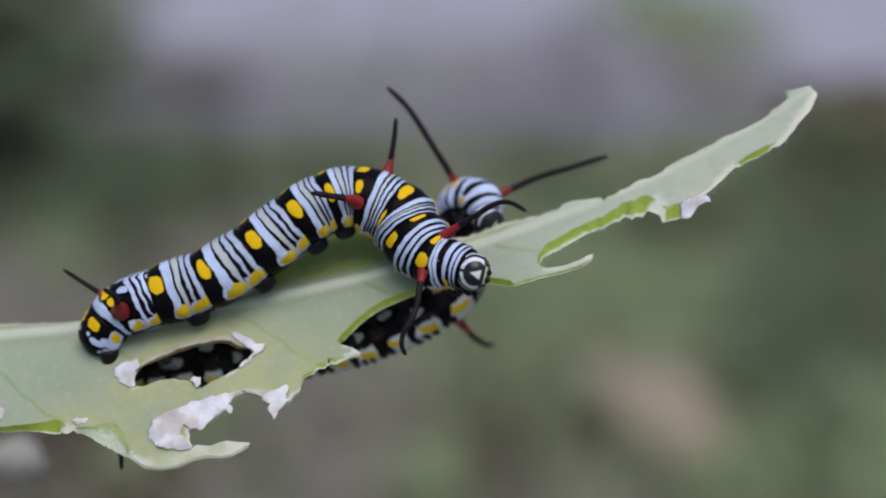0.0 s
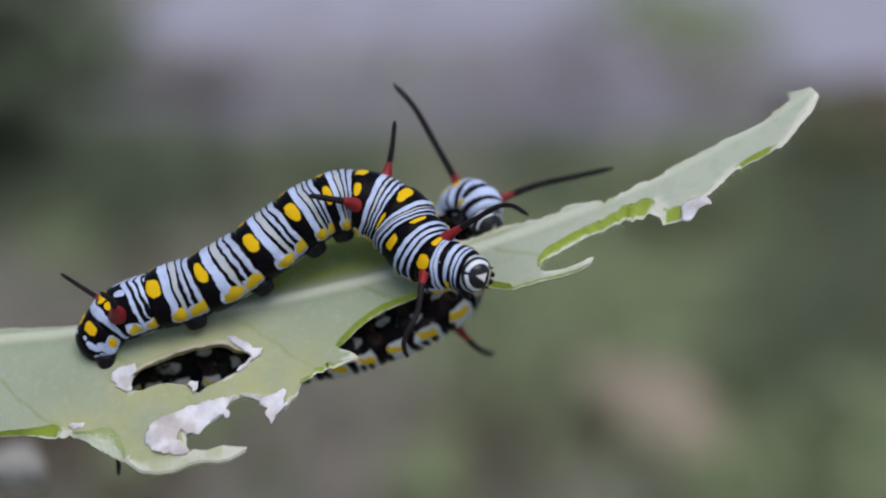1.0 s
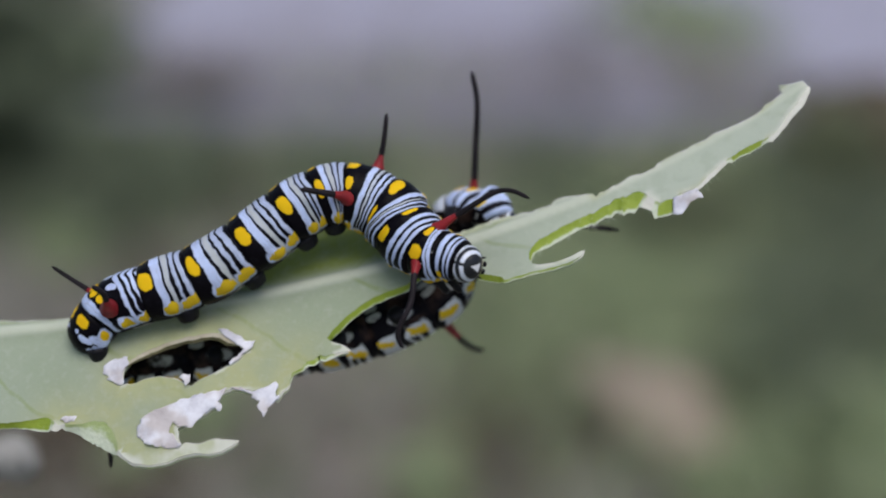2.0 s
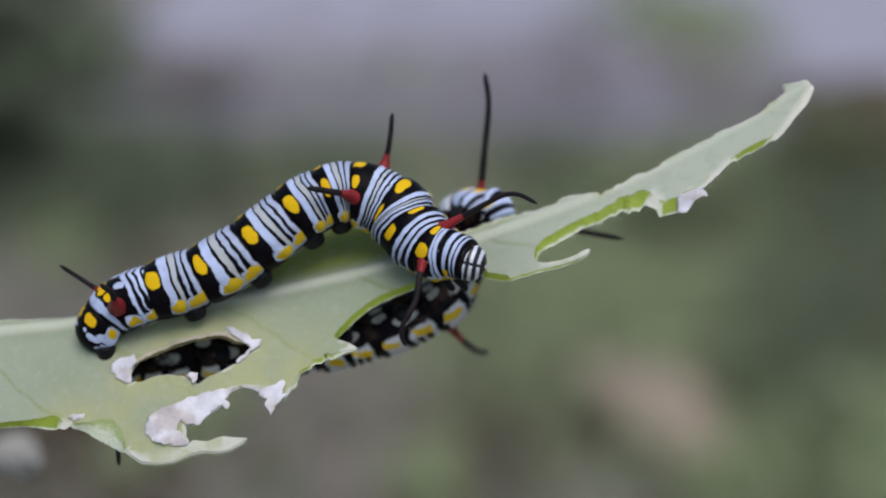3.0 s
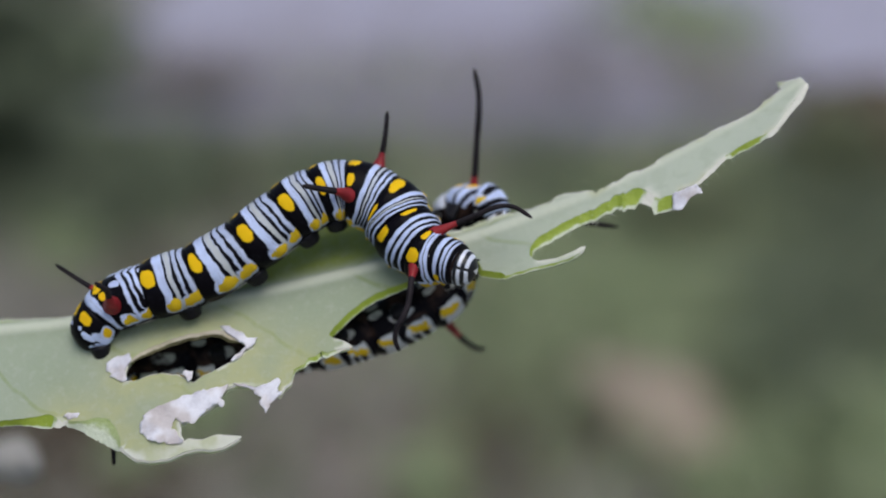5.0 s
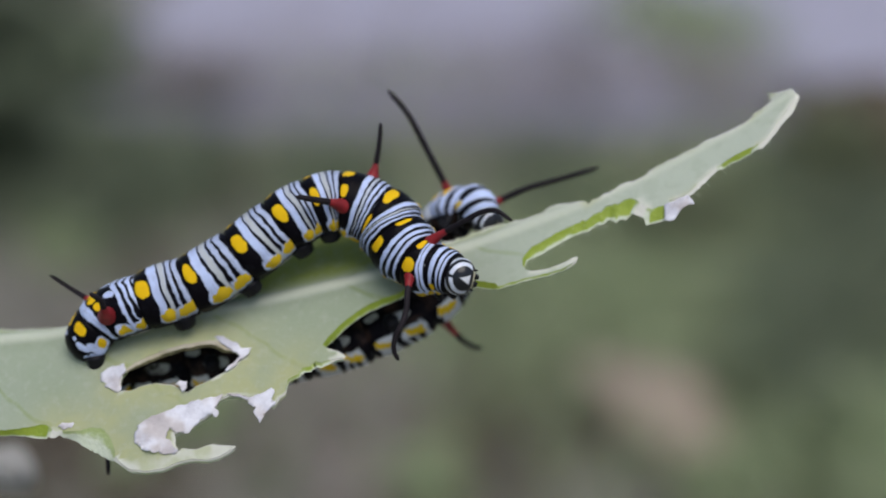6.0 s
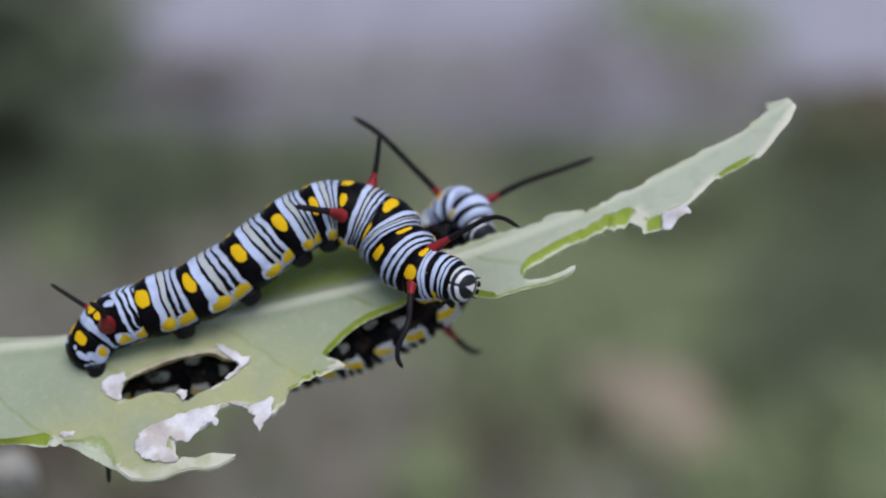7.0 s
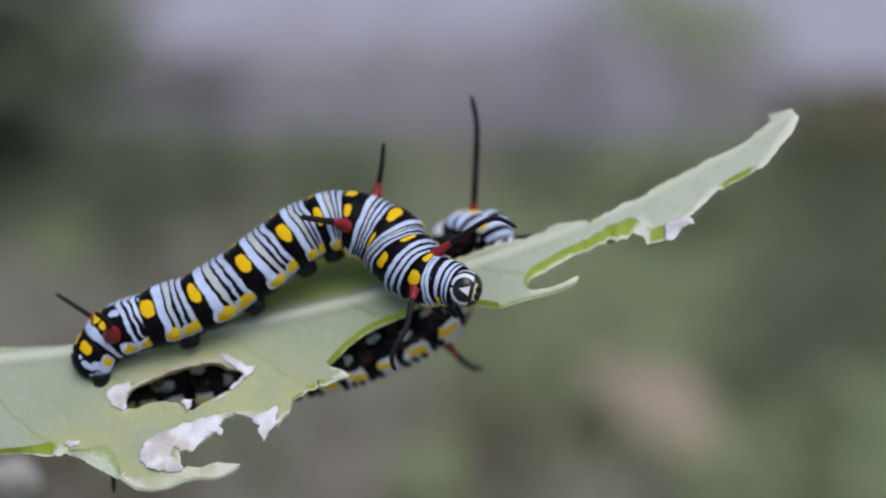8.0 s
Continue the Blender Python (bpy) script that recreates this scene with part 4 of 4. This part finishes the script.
def paving():
    m = Mat("worn_concrete", 0.85, 0.2)
    p = m.split(m.coord())
    n = m.node("ShaderNodeCombineXYZ")
    m.put(n.inputs[0], p[0])
    m.put(n.inputs[1], m.f("MULTIPLY", p[1], 0.12))
    c = m.mix(m.step(m.noise(3.4, 2.0, vec=n.outputs[0], w=2.0), 0.38, 0.62), (0.315, 0.30, 0.355), (0.39, 0.385, 0.48))
    c = m.mix(m.f("MULTIPLY", m.step(m.noise(60.0), 0.45, 0.7), 0.3), c, (0.30, 0.29, 0.31))
    m.colour(c)
    m.bump(m.noise(120.0), 0.4, 0.004)
    return m.m


M_CONCRETE = paving()
M_WEED = shade("dark_weed_green", (0.115, 0.145, 0.095), (0.17, 0.20, 0.13), 20, 0.6)
M_WEED3 = shade("pale_weed_green", (0.17, 0.20, 0.11), (0.25, 0.27, 0.17), 20, 0.6)
M_WEED2 = shade("grass_green", (0.26, 0.325, 0.175), (0.345, 0.40, 0.24), 14, 0.6)
M_STONE = shade("beige_stone", (0.32, 0.25, 0.20), (0.39, 0.315, 0.26), 30, 0.8)
M_LITTER = shade("dry_litter", (0.27, 0.24, 0.215), (0.36, 0.33, 0.30), 30, 0.85)
M_BROWN = shade("dark_earth", (0.09, 0.072, 0.05), (0.13, 0.105, 0.075), 25, 0.9)


def soil():
    m = Mat("litter_soil", 0.9, 0.15)
    # the pattern is drawn out along y to look rounder from the camera
    p = m.split(m.coord())
    n = m.node("ShaderNodeCombineXYZ")
    m.put(n.inputs[0], p[0])
    m.put(n.inputs[1], m.f("MULTIPLY", p[1], 0.38))
    big = m.noise(2.6, 3.0, vec=n.outputs[0])
    mid = m.noise(9.0, 4.0, vec=n.outputs[0])
    fine = m.noise(90.0, 4.0)
    c = m.mix(m.step(big, 0.4, 0.62), (0.205, 0.19, 0.177), (0.14, 0.155, 0.118))
    c = m.mix(m.f("MULTIPLY", m.step(mid, 0.45, 0.65), 0.8), c, (0.10, 0.125, 0.07))
    c = m.mix(m.f("MULTIPLY", m.step(m.noise(13.0, 2.0, vec=n.outputs[0], w=5.0), 0.52, 0.68), 0.8), c, (0.24, 0.225, 0.20))
    c = m.mix(m.f("MULTIPLY", m.step(fine, 0.4, 0.7), 0.4), c, (0.25, 0.225, 0.175))
    m.colour(c)
    m.bump(fine, 0.6, 0.01)
    return m.m


M_SOIL = soil()


def ground():
    bm = bmesh.new()
    ring = [0.0, 0.4, 0.8, 1.2, 1.6, 2.0, 2.6, 3.5, 5, 9, 20, 60, 400]
    n = 48
    rows = []
    for r in ring[1:]:
        row = []
        for j in range(n):
            x, y = r * math.cos(2 * math.pi * j / n), 1.0 + r * math.sin(2 * math.pi * j / n)
            row.append(bm.verts.new((x, y, 0.012 * noise.noise(Vector((x * 4, y * 4, 0))) if r < 5 else 0.0)))
        rows.append(row)
    mid = bm.verts.new((0, 1.0, 0))
    for j in range(n):
        bm.faces.new((mid, rows[0][j], rows[0][(j + 1) % n]))
        for a, b in zip(rows, rows[1:]):
            bm.faces.new((a[j], b[j], b[(j + 1) % n], a[(j + 1) % n]))
    return tagged(part("ground", bm, (M_SOIL,)), "grey-brown soil with litter and moss", "ground", kind="structure")


def slab():
    bm = bmesh.new()
    bmesh.ops.create_cube(bm, size=1.0)
    bmesh.ops.scale(bm, verts=bm.verts, vec=(9.0, 6.0, 0.10))
    bmesh.ops.translate(bm, verts=bm.verts, vec=(3.75, 5.12, 0.0))
    bmesh.ops.rotate(bm, verts=bm.verts, cent=(0, 2.3, 0), matrix=Matrix.Rotation(radians(-3), 3, "Z"))
    bmesh.ops.bevel(bm, geom=bm.edges[:], offset=0.012, segments=2, affect="EDGES")
    return tagged(part("pavement", bm, (M_CONCRETE,), smooth=False), "worn grey concrete pavement", "pavement", kind="structure")


def weed(at, height, spread, leaves, mat, seed, label):
    """A low weed: a few stems and a cloud of small pointed leaves."""
    rng = random.Random(seed)
    root = tagged(new("weed"), label, "weed", "weeds behind the leaf")
    root.location = at
    tips = []
    for i in range(7):
        w = rng.uniform(0, 6.28)
        top = Vector((math.cos(w) * spread * rng.uniform(0.2, 1), math.sin(w) * spread * rng.uniform(0.2, 1), height * rng.uniform(0.6, 1)))
        pts = [top * s + Vector((0, 0, height * 0.2 * math.sin(math.pi * s))) for s in (0, 0.3, 0.6, 1)]
        bm = bmesh.new()
        tube(bm, pts, [0.004, 0.003, 0.0025, 0.0015], [0], 6)
        part("stem", bm, (mat,), root)
        tips.append(pts)
    bm = bmesh.new()
    for i in range(leaves):
        pts = rng.choice(tips)
        p = pts[rng.randrange(1, 4)] + Vector([rng.gauss(0, spread * 0.25) for _ in range(3)])
        p.z = max(0.01, p.z)
        d = Vector((rng.gauss(0, 1), rng.gauss(0, 1), rng.uniform(-0.2, 0.8))).normalized()
        sd = d.cross(Vector((0, 0, 1))).normalized()
        ln = rng.uniform(0.03, 0.06)
        up = sd.cross(d) * ln * 0.12
        q = [p, p + d * ln * 0.4 + sd * ln * 0.2, p + d * ln, p + d * ln * 0.4 - sd * ln * 0.2, p + d * ln * 0.45 - up]
        v = [bm.verts.new(x) for x in q]
        for a, b in ((0, 1), (1, 2), (2, 3), (3, 0)):
            bm.faces.new((v[a], v[b], v[4]))
    part("foliage", bm, (mat,), root)
    return root


def stone(at, size, turn, seed, mat, label, name="stone"):
    bm = bmesh.new()
    bmesh.ops.create_icosphere(bm, subdivisions=4, radius=1.0)
    for v in bm.verts:
        k = 1 + 0.22 * noise.noise(v.co * 1.3 + Vector((seed, 0, 0))) + 0.06 * noise.noise(v.co * 5 + Vector((seed, 0, 0)))
        v.co = Vector((v.co.x * size[0], v.co.y * size[1], v.co.z * size[2])) * k
    ob = part(name, bm, (mat,))
    ob.matrix_basis = pose(at[0], at[1], size[2] * 0.6, 0, 0, turn)
    return tagged(ob, label, name)


ground()
slab()


def lift(x, y):
    """Height of the ground, or of the pavement where it lies."""
    return 0.05 if y > 2.12 - 0.052 * x and x > -0.74 else -0.004


def grass(patches, count, tall, mat, seed, label):
    """Short blades in soft-edged patches of x, y, radius and density."""
    rng = random.Random(seed)
    verts, faces = [], []
    for a, b, r, k in patches:
        for i in range(int(count * k)):
            x, y = rng.gauss(a, r * 0.6), rng.gauss(b, r * 1.5)
            w, h = rng.uniform(0, 6.28), rng.uniform(0.35, 1.0) * tall
            dx, dy, z = math.cos(w), math.sin(w), lift(x, y)
            n = len(verts)
            verts += [(x - dy * 0.003, y + dx * 0.003, z), (x + dy * 0.003, y - dx * 0.003, z),
                      (x + dx * h * 0.25 + dy * 0.002, y + dy * h * 0.25 - dx * 0.002, z + h * 0.6),
                      (x + dx * h * 0.25 - dy * 0.002, y + dy * h * 0.25 + dx * 0.002, z + h * 0.6),
                      (x + dx * h * 0.7, y + dy * h * 0.7, z + h)]
            faces += [(n, n + 1, n + 2, n + 3), (n + 3, n + 2, n + 4)]
    me = bpy.data.meshes.new("grass")
    me.from_pydata(verts, [], faces)
    me.materials.append(mat)
    return tagged(new("grass", me), label, "grass", kind="stuff")


def litter(patches, count, size, mat, seed, label):
    """Dry leaf flakes and crumbs lying about in patches."""
    rng = random.Random(seed)
    verts, faces = [], []
    for a, b, r, k in patches:
        for i in range(int(count * k)):
            x, y = rng.gauss(a, r * 0.6), rng.gauss(b, r * 1.5)
            w, h, c = rng.uniform(0, 6.28), rng.uniform(0.4, 1.0) * size, rng.uniform(-0.5, 0.5)
            dx, dy, z = math.cos(w) * h, math.sin(w) * h, lift(x, y) + rng.uniform(0.003, 0.014)
            n = len(verts)
            verts += [(x - dx, y - dy, z), (x + dy * 0.4, y - dx * 0.4, z + h * 0.3), (x + dx, y + dy, z + h * c), (x - dy * 0.4, y + dx * 0.4, z + h * 0.4)]
            faces += [(n, n + 1, n + 2), (n, n + 2, n + 3)]
    me = bpy.data.meshes.new("litter")
    me.from_pydata(verts, [], faces)
    me.materials.append(mat)
    return tagged(new("litter", me), label, "litter", kind="stuff")


grass([(0.27, 1.45, 0.14, 1.3), (0.44, 1.80, 0.11, 0.3), (0.36, 0.97, 0.06, 0.5), (0.12, 1.42, 0.08, 0.15), (0.50, 2.95, 0.15, 0.30), (-0.10, 1.75, 0.20, 0.3),
       (0.10, 1.25, 0.12, 0.3)], 3200, 0.05, M_WEED2, 5, "short pale green grass on the soil")
grass([(-0.72, 2.45, 0.10, 0.9), (0.15, 1.85, 0.09, 0.09), (0.31, 1.09, 0.04, 0.08), (-0.56, 1.84, 0.07, 0.6),  (0.52, 1.62, 0.10, 0.5), (0.38, 1.26, 0.07, 0.3),
       (-0.40, 1.80, 0.08, 0.55), (-0.84, 2.35, 0.17, 1.4), (-0.60, 1.95, 0.09, 1.1), (-1.12, 3.0, 0.15, 1.0), (-0.15, 1.8, 0.08, 0.12)],
      3600, 0.07, M_WEED, 6, "dark green grass on the soil")
litter([(-0.33, 1.0, 0.07, 0.5), (0.12, 1.3, 0.05, 0.25), (0.27, 2.75, 0.08, 0.14), (0.22, 2.2, 0.06, 0.10), (0.06, 1.02, 0.07, 0.12), (0.14, 1.24, 0.06, 0.1), (-0.40, 2.15, 0.09, 0.7), (0.09, 1.10, 0.05, 0.2), (0.29, 1.2, 0.045, 0.25), (0.39, 1.22, 0.06, 0.4), (0.60, 1.93, 0.085, 1.7), (0.47, 1.55, 0.10, 0.5), (0.0, 1.05, 0.20, 0.5)], 900, 0.014, M_BROWN, 7, "dark brown crumbs of dead leaves on the soil")
# small tufts and heaps strewn over the soil
strew = random.Random(21)
spots = []
for i in range(54):
    y = strew.uniform(0.85, 2.05)
    spots.append((strew.uniform(-0.30, 0.36) * (y + 0.1), y, strew.uniform(0.014, 0.034), strew.uniform(0.07, 0.20)))
litter(spots[0:20], 900, 0.014, M_BROWN, 22, "dark crumbs of earth and dead leaves in small heaps")
litter(spots[20:36], 900, 0.014, M_LITTER, 23, "pale dry leaf flakes in small heaps on the soil")
grass(spots[36:54], 2600, 0.035, M_WEED2, 24, "small tufts of pale green grass on the soil")
litter([(-0.47, 1.47, 0.10, 0.2), (-0.34, 1.45, 0.08, 0.2), (-0.15, 2.25, 0.2, 0.9), (-0.45, 2.3, 0.12, 0.6), (0.2, 2.3, 0.18, 1.0), (0.45, 2.3, 0.12, 0.6), (-0.2, 0.98, 0.16, 0.7), (-0.1, 1.3, 0.25, 0.6), (0.62, 1.6, 0.12, 0.4)], 700, 0.016, M_LITTER, 8, "greyish dry leaf litter on the soil")
DARK = "dark green leafy weed rooted in the soil"
for i, (x, y, h, s) in enumerate(((-0.78, 2.30, 0.24, 0.10), (-1.02, 2.75, 0.34, 0.16), (-0.62, 1.75, 0.14, 0.09), (-1.0, 2.05, 0.22, 0.10),
                                  (-0.86, 3.1, 0.30, 0.14))):
    weed((x, y, 0), h, s, 420, M_WEED, 10 + i, DARK)
for i, (x, y, h, s) in enumerate(((0.30, 1.55, 0.06, 0.12), (0.52, 1.75, 0.08, 0.10))):
    weed((x, y, 0), h, s, 200, M_WEED3, 30 + i, "pale green leafy weed rooted in the soil")
stone((0.186, 1.06), (0.048, 0.060, 0.022), 10, 1, M_STONE, "smooth beige stone lying on the soil")
stone((0.160, 1.11), (0.034, 0.045, 0.018), 40, 9, M_STONE, "smooth beige stone lying on the soil")
stone((0.212, 0.98), (0.033, 0.045, 0.016), -15, 4, M_STONE, "smooth beige stone lying on the soil")
stone((0.62, 1.93), (0.085, 0.16, 0.08), 20, 7, M_BROWN, "dark brown clod of earth", "clod")


def stem():
    bm = bmesh.new()
    root = BASE @ (Vector((-72, 9, -11)) * MM)
    pts = [Vector((root.x - 0.004, root.y + 0.01, z)) for z in (-0.01, 0.1, 0.2, 0.3, 0.4, root.z, root.z + 0.03)]
    tube(bm, pts, [0.0045, 0.0043, 0.004, 0.0038, 0.0036, 0.0034, 0.003], [0], 14)
    leaf_foot = BASE @ (blade(-66.0, 0.3, -0.6) * MM)
    mid = (leaf_foot + root) / 2 - Vector((0, 0, 0.0015))
    tube(bm, [pts[5], mid, leaf_foot], [0.0024, 0.0018, 0.0016], [0], 12)
    return tagged(part("milkweed_stem", bm, (M_STEM,)), "pale green upright stem that bears the leaf", "stem")


stem()


def withered_leaf():
    """A small pale leaf on a long stalk, behind and below the first."""
    bm = bmesh.new()
    n, k = 16, 8
    grid = []
    for i in range(n + 1):
        s = i / n
        half = 3.0 * math.sin(math.pi * (0.08 + 0.92 * s)) ** 0.7
        row = []
        for j in range(-k, k + 1):
            v = j / k
            row.append(bm.verts.new(Vector((-7 + 7.2 * s, 4 * math.sin(s * 3) + 2.5 * v * v, half * v - 1.0 * s * s + 0.4 * noise.noise(Vector((s * 6, v * 3, 1))))) * MM))
        grid.append(row)
    for i in range(n):
        for j in range(2 * k):
            bm.faces.new((grid[i][j], grid[i + 1][j], grid[i + 1][j + 1], grid[i][j + 1]))
    bmesh.ops.solidify(bm, geom=bm.faces[:], thickness=0.4 * MM)
    tube(bm, [Vector(p) * MM for p in ((-6.5, 0.5, 0), (-12, -4, -3), (-24, -22, -4), (-22, -48, 14))], [0.7 * MM, 0.8 * MM, 0.9 * MM, 1.0 * MM], [0], 10)
    return tagged(part("withered_leaf", bm, (M_PALE,)), "small pale withered leaf on a thin stalk", "leaf")


pale_leaf = withered_leaf()
PALE_AT = Vector((-50.2, 48.0, -26.6)) * MM

# ---- movements ----
# upper caterpillar: slide of its front (x, z) in mm, nod of the head in degrees, swing of its two front tentacles
NOD = [(0, 0, 0, 0), (0.5, 0, 0, 3), (1, 0.25, 0.1, 18), (1.3, 0.2, 0.4, 28), (1.5, 0.2, 0.45, 30), (1.7, 0.25, 0.45, 24), (2.8, 0.3, 0.4, 68),
       (3, 0.3, 0.4, 75), (3.5, 0.2, 0.4, 80), (4, 0.05, 0.2, 88), (4.5, -0.1, -0.3, 88), (5.8, 0.1, -0.15, 10), (6, 0.15, -0.15, 15),
       (6.5, 0.25, 0.05, 24), (7, 0.45, 0.0, 32), (7.3, 0.45, 0.0, 58), (7.5, 0.45, 0.1, 42), (7.8, 0.45, 0.3, 0), (8, 0.45, 0.45, -12)]
SWING = [(0, 0, 0), (0.5, -3, 4), (1, -1, 2), (1.3, -5, -1), (1.5, -4, -3), (1.7, -3, -5), (2.8, -2, 1), (3, 0, 0), (3.5, -1, -4), (4, -5, -1),
         (4.5, 0, 5), (5.8, -6, 5), (6, -4, 4), (6.5, -4, 2), (7, -5, 2), (7.3, -4, 8), (7.5, -3, 6), (7.8, -3, 1), (8, 2, -1)]
# lower caterpillar: roll of its front ring in degrees and its slide (x, z) in mm
ROLL = [(0, 0, 0, 0), (0.5, 0, 0.1, 0.1), (1, 3, 0.1, 0.2), (1.3, 15, 0.5, -0.5), (1.5, 31, 0.8, -0.9), (1.7, 34, 1.1, -1.1), (2.8, 38, 1.3, -1.5),
        (3, 38, 1.25, -1.5), (3.5, 38, 1.0, -1.5), (4, 40, 1.1, -1.6), (4.5, 40, 1.15, -1.6), (5.8, 12, 0.7, -0.4), (6, 5, 0.5, -0.4),
        (6.5, 4, 0.4, -0.3), (7, -12, 0.45, 0.35), (7.3, -15, 0.35, -0.1), (7.5, 2, 0.85, 0.0), (7.8, 25, 1.1, -0.6), (8, 35, 1.6, -0.8)]
# its head: slide (x, z) in mm and turn to its left in degrees
BITE = [(0, 0, 0, 0), (0.5, -0.1, 0.05, 0), (1, -0.1, -0.1, 0), (1.3, 1.6, -0.1, 30), (1.5, 2.3, -0.6, 40), (1.7, 2.4, -0.7, 45), (2.8, 1.6, -1.2, 80),
        (3, 1.6, -1.2, 80), (3.5, 1.4, -1.2, 80), (4, 1.6, -1.2, 80), (4.5, 1.6, -1.3, 80), (5.8, 1.6, 0.2, 20), (6, 1.4, 0.2, 10),
        (6.5, 1.1, 0.4, 8), (7, 0.8, -0.1, 0), (7.3, 0.6, -0.2, 0), (7.5, 1.3, 0.2, 10), (7.8, 2.4, -0.4, 35), (8, 2.8, -0.7, 60)]
# turn of its further tentacle in degrees
SPREAD = [(0, 0), (0.5, 3), (1, 1.5), (1.3, -6), (1.5, -14), (1.7, -11), (2.8, -10), (4.5, -12), (5.8, -6), (6, -4), (6.5, -5), (7, 10), (7.3, 10), (7.5, -0.5), (7.8, -13), (8, -15)]
# reach of the upper one's further tentacle towards the lens in degrees
REACH = [(0, 31), (1, 32), (1.3, 21), (1.7, 16), (2.8, 11), (3, 14), (3.5, 0), (4.5, 0), (5.8, 26), (6, 33), (6.5, 30), (7.3, 22), (7.5, 26), (7.8, 22), (8, 31)]
SAG = [(0, 0), (0.5, 1), (1, 5), (1.5, 11), (3, 24), (3.5, 19), (4, 21), (4.5, 22), (6, -5), (6.5, -7), (7, -11), (7.5, -7), (8, 3)]


def motions():
    whole = [r[0] for r in SHIFT]
    walk(leaf, [(t, BASE @ sway(t)) for t in whole])
    walk(pale_leaf, [(t, BASE @ sway(t, 0.8) @ Matrix.Translation(PALE_AT)) for t in whole])
    for cat, anchor in ((cat_1, ANCHOR_1), (cat_2, ANCHOR_2)):
        walk(cat, [(t, BASE @ sway(t) @ Matrix.Translation(Vector(anchor) * MM)) for t in whole])
    times = [r[0] for r in NOD]
    # upper caterpillar
    for i, share in ((8, 0.25), (9, 0.55), (10, 1.0), (11, 1.0)):
        rest = rings_1[i].location.copy()
        rows = []
        for t in times:
            x, z, nod = at_time(NOD, t)
            rows.append((t, Matrix.Translation(rest + Vector((x, 0, z)) * MM * share)))
        walk(rings_1[i], rows)
    side = FACE_1.cross(CROWN_1).normalized()
    rest = head_1.matrix_basis.copy()
    pivot = rest.translation - FACE_1.normalized() * 0.3 * MM
    rows = []
    for t in times:
        x, z, nod = at_time(NOD, t)
        turn = Matrix.Translation(pivot) @ Matrix.Rotation(-radians(nod), 4, side) @ Matrix.Translation(-pivot)
        rows.append((t, Matrix.Translation(Vector((x - 0.008 * nod, 0.012 * nod, z)) * MM) @ turn @ rest))
    walk(head_1, rows)
    for ob, col in ((near_1, 0), (far_1, 1)):
        rest = ob.location.copy()
        turns = [(t, radians(at_time(SWING, t)[col] + 7.5 * col), radians(-at_time(REACH, t)[0] * col)) for t in times]
        walk(ob, [(t, Matrix.Translation(rest) @ Matrix.Rotation(a, 4, "Y") @ Matrix.Rotation(b, 4, "Z")) for t, a, b in turns])
    # lower caterpillar
    for i, share in ((5, 0.3), (6, 0.6), (7, 1.0), (8, 0.8)):
        rest = rings_2[i].location.copy()
        rows = []
        for t in times:
            g = at_time(SAG, t)[0] * 0.0511 * share
            rows.append((t, Matrix.Translation(rest + Vector((-0.33 * g, 0, -g)) * MM)))
        walk(rings_2[i], rows)
    for i, share in ((9, 0.4), (10, 1.0)):
        rest = rings_2[i].location.copy()
        rows = []
        for t in times:
            roll, x, z = at_time(ROLL, t)
            rows.append((t, Matrix.Translation(rest + Vector((x, 0, z)) * MM * share) @ Matrix.Rotation(radians(roll * share), 4, "Y")))
        walk(rings_2[i], rows)
    rest = further_2.location.copy()
    walk(further_2, [(t, Matrix.Translation(rest) @ Matrix.Rotation(radians(at_time(SPREAD, t)[0]), 4, "Y")) for t in times])
    rest = rings_2[11].location.copy()
    rows, heads = [], []
    rest_head = head_2.matrix_basis.copy()
    for t in times:
        roll, x, z = at_time(ROLL, t)
        hx, hz, turn = at_time(BITE, t)
        rows.append((t, Matrix.Translation(rest + Vector(((x + hx) / 2, 0, (z + hz) / 2)) * MM) @ Matrix.Rotation(radians(turn * 0.5), 4, "Z")
                     @ Matrix.Rotation(radians(roll * 0.4), 4, "Y")))
        spin = Matrix.Translation(rest_head.translation + Vector((hx, 0.012 * turn, hz)) * MM) @ Matrix.Rotation(radians(turn), 4, "Z")
        heads.append((t, spin @ rest_head.to_3x3().to_4x4()))
    walk(rings_2[11], rows)
    walk(head_2, heads)


motions()
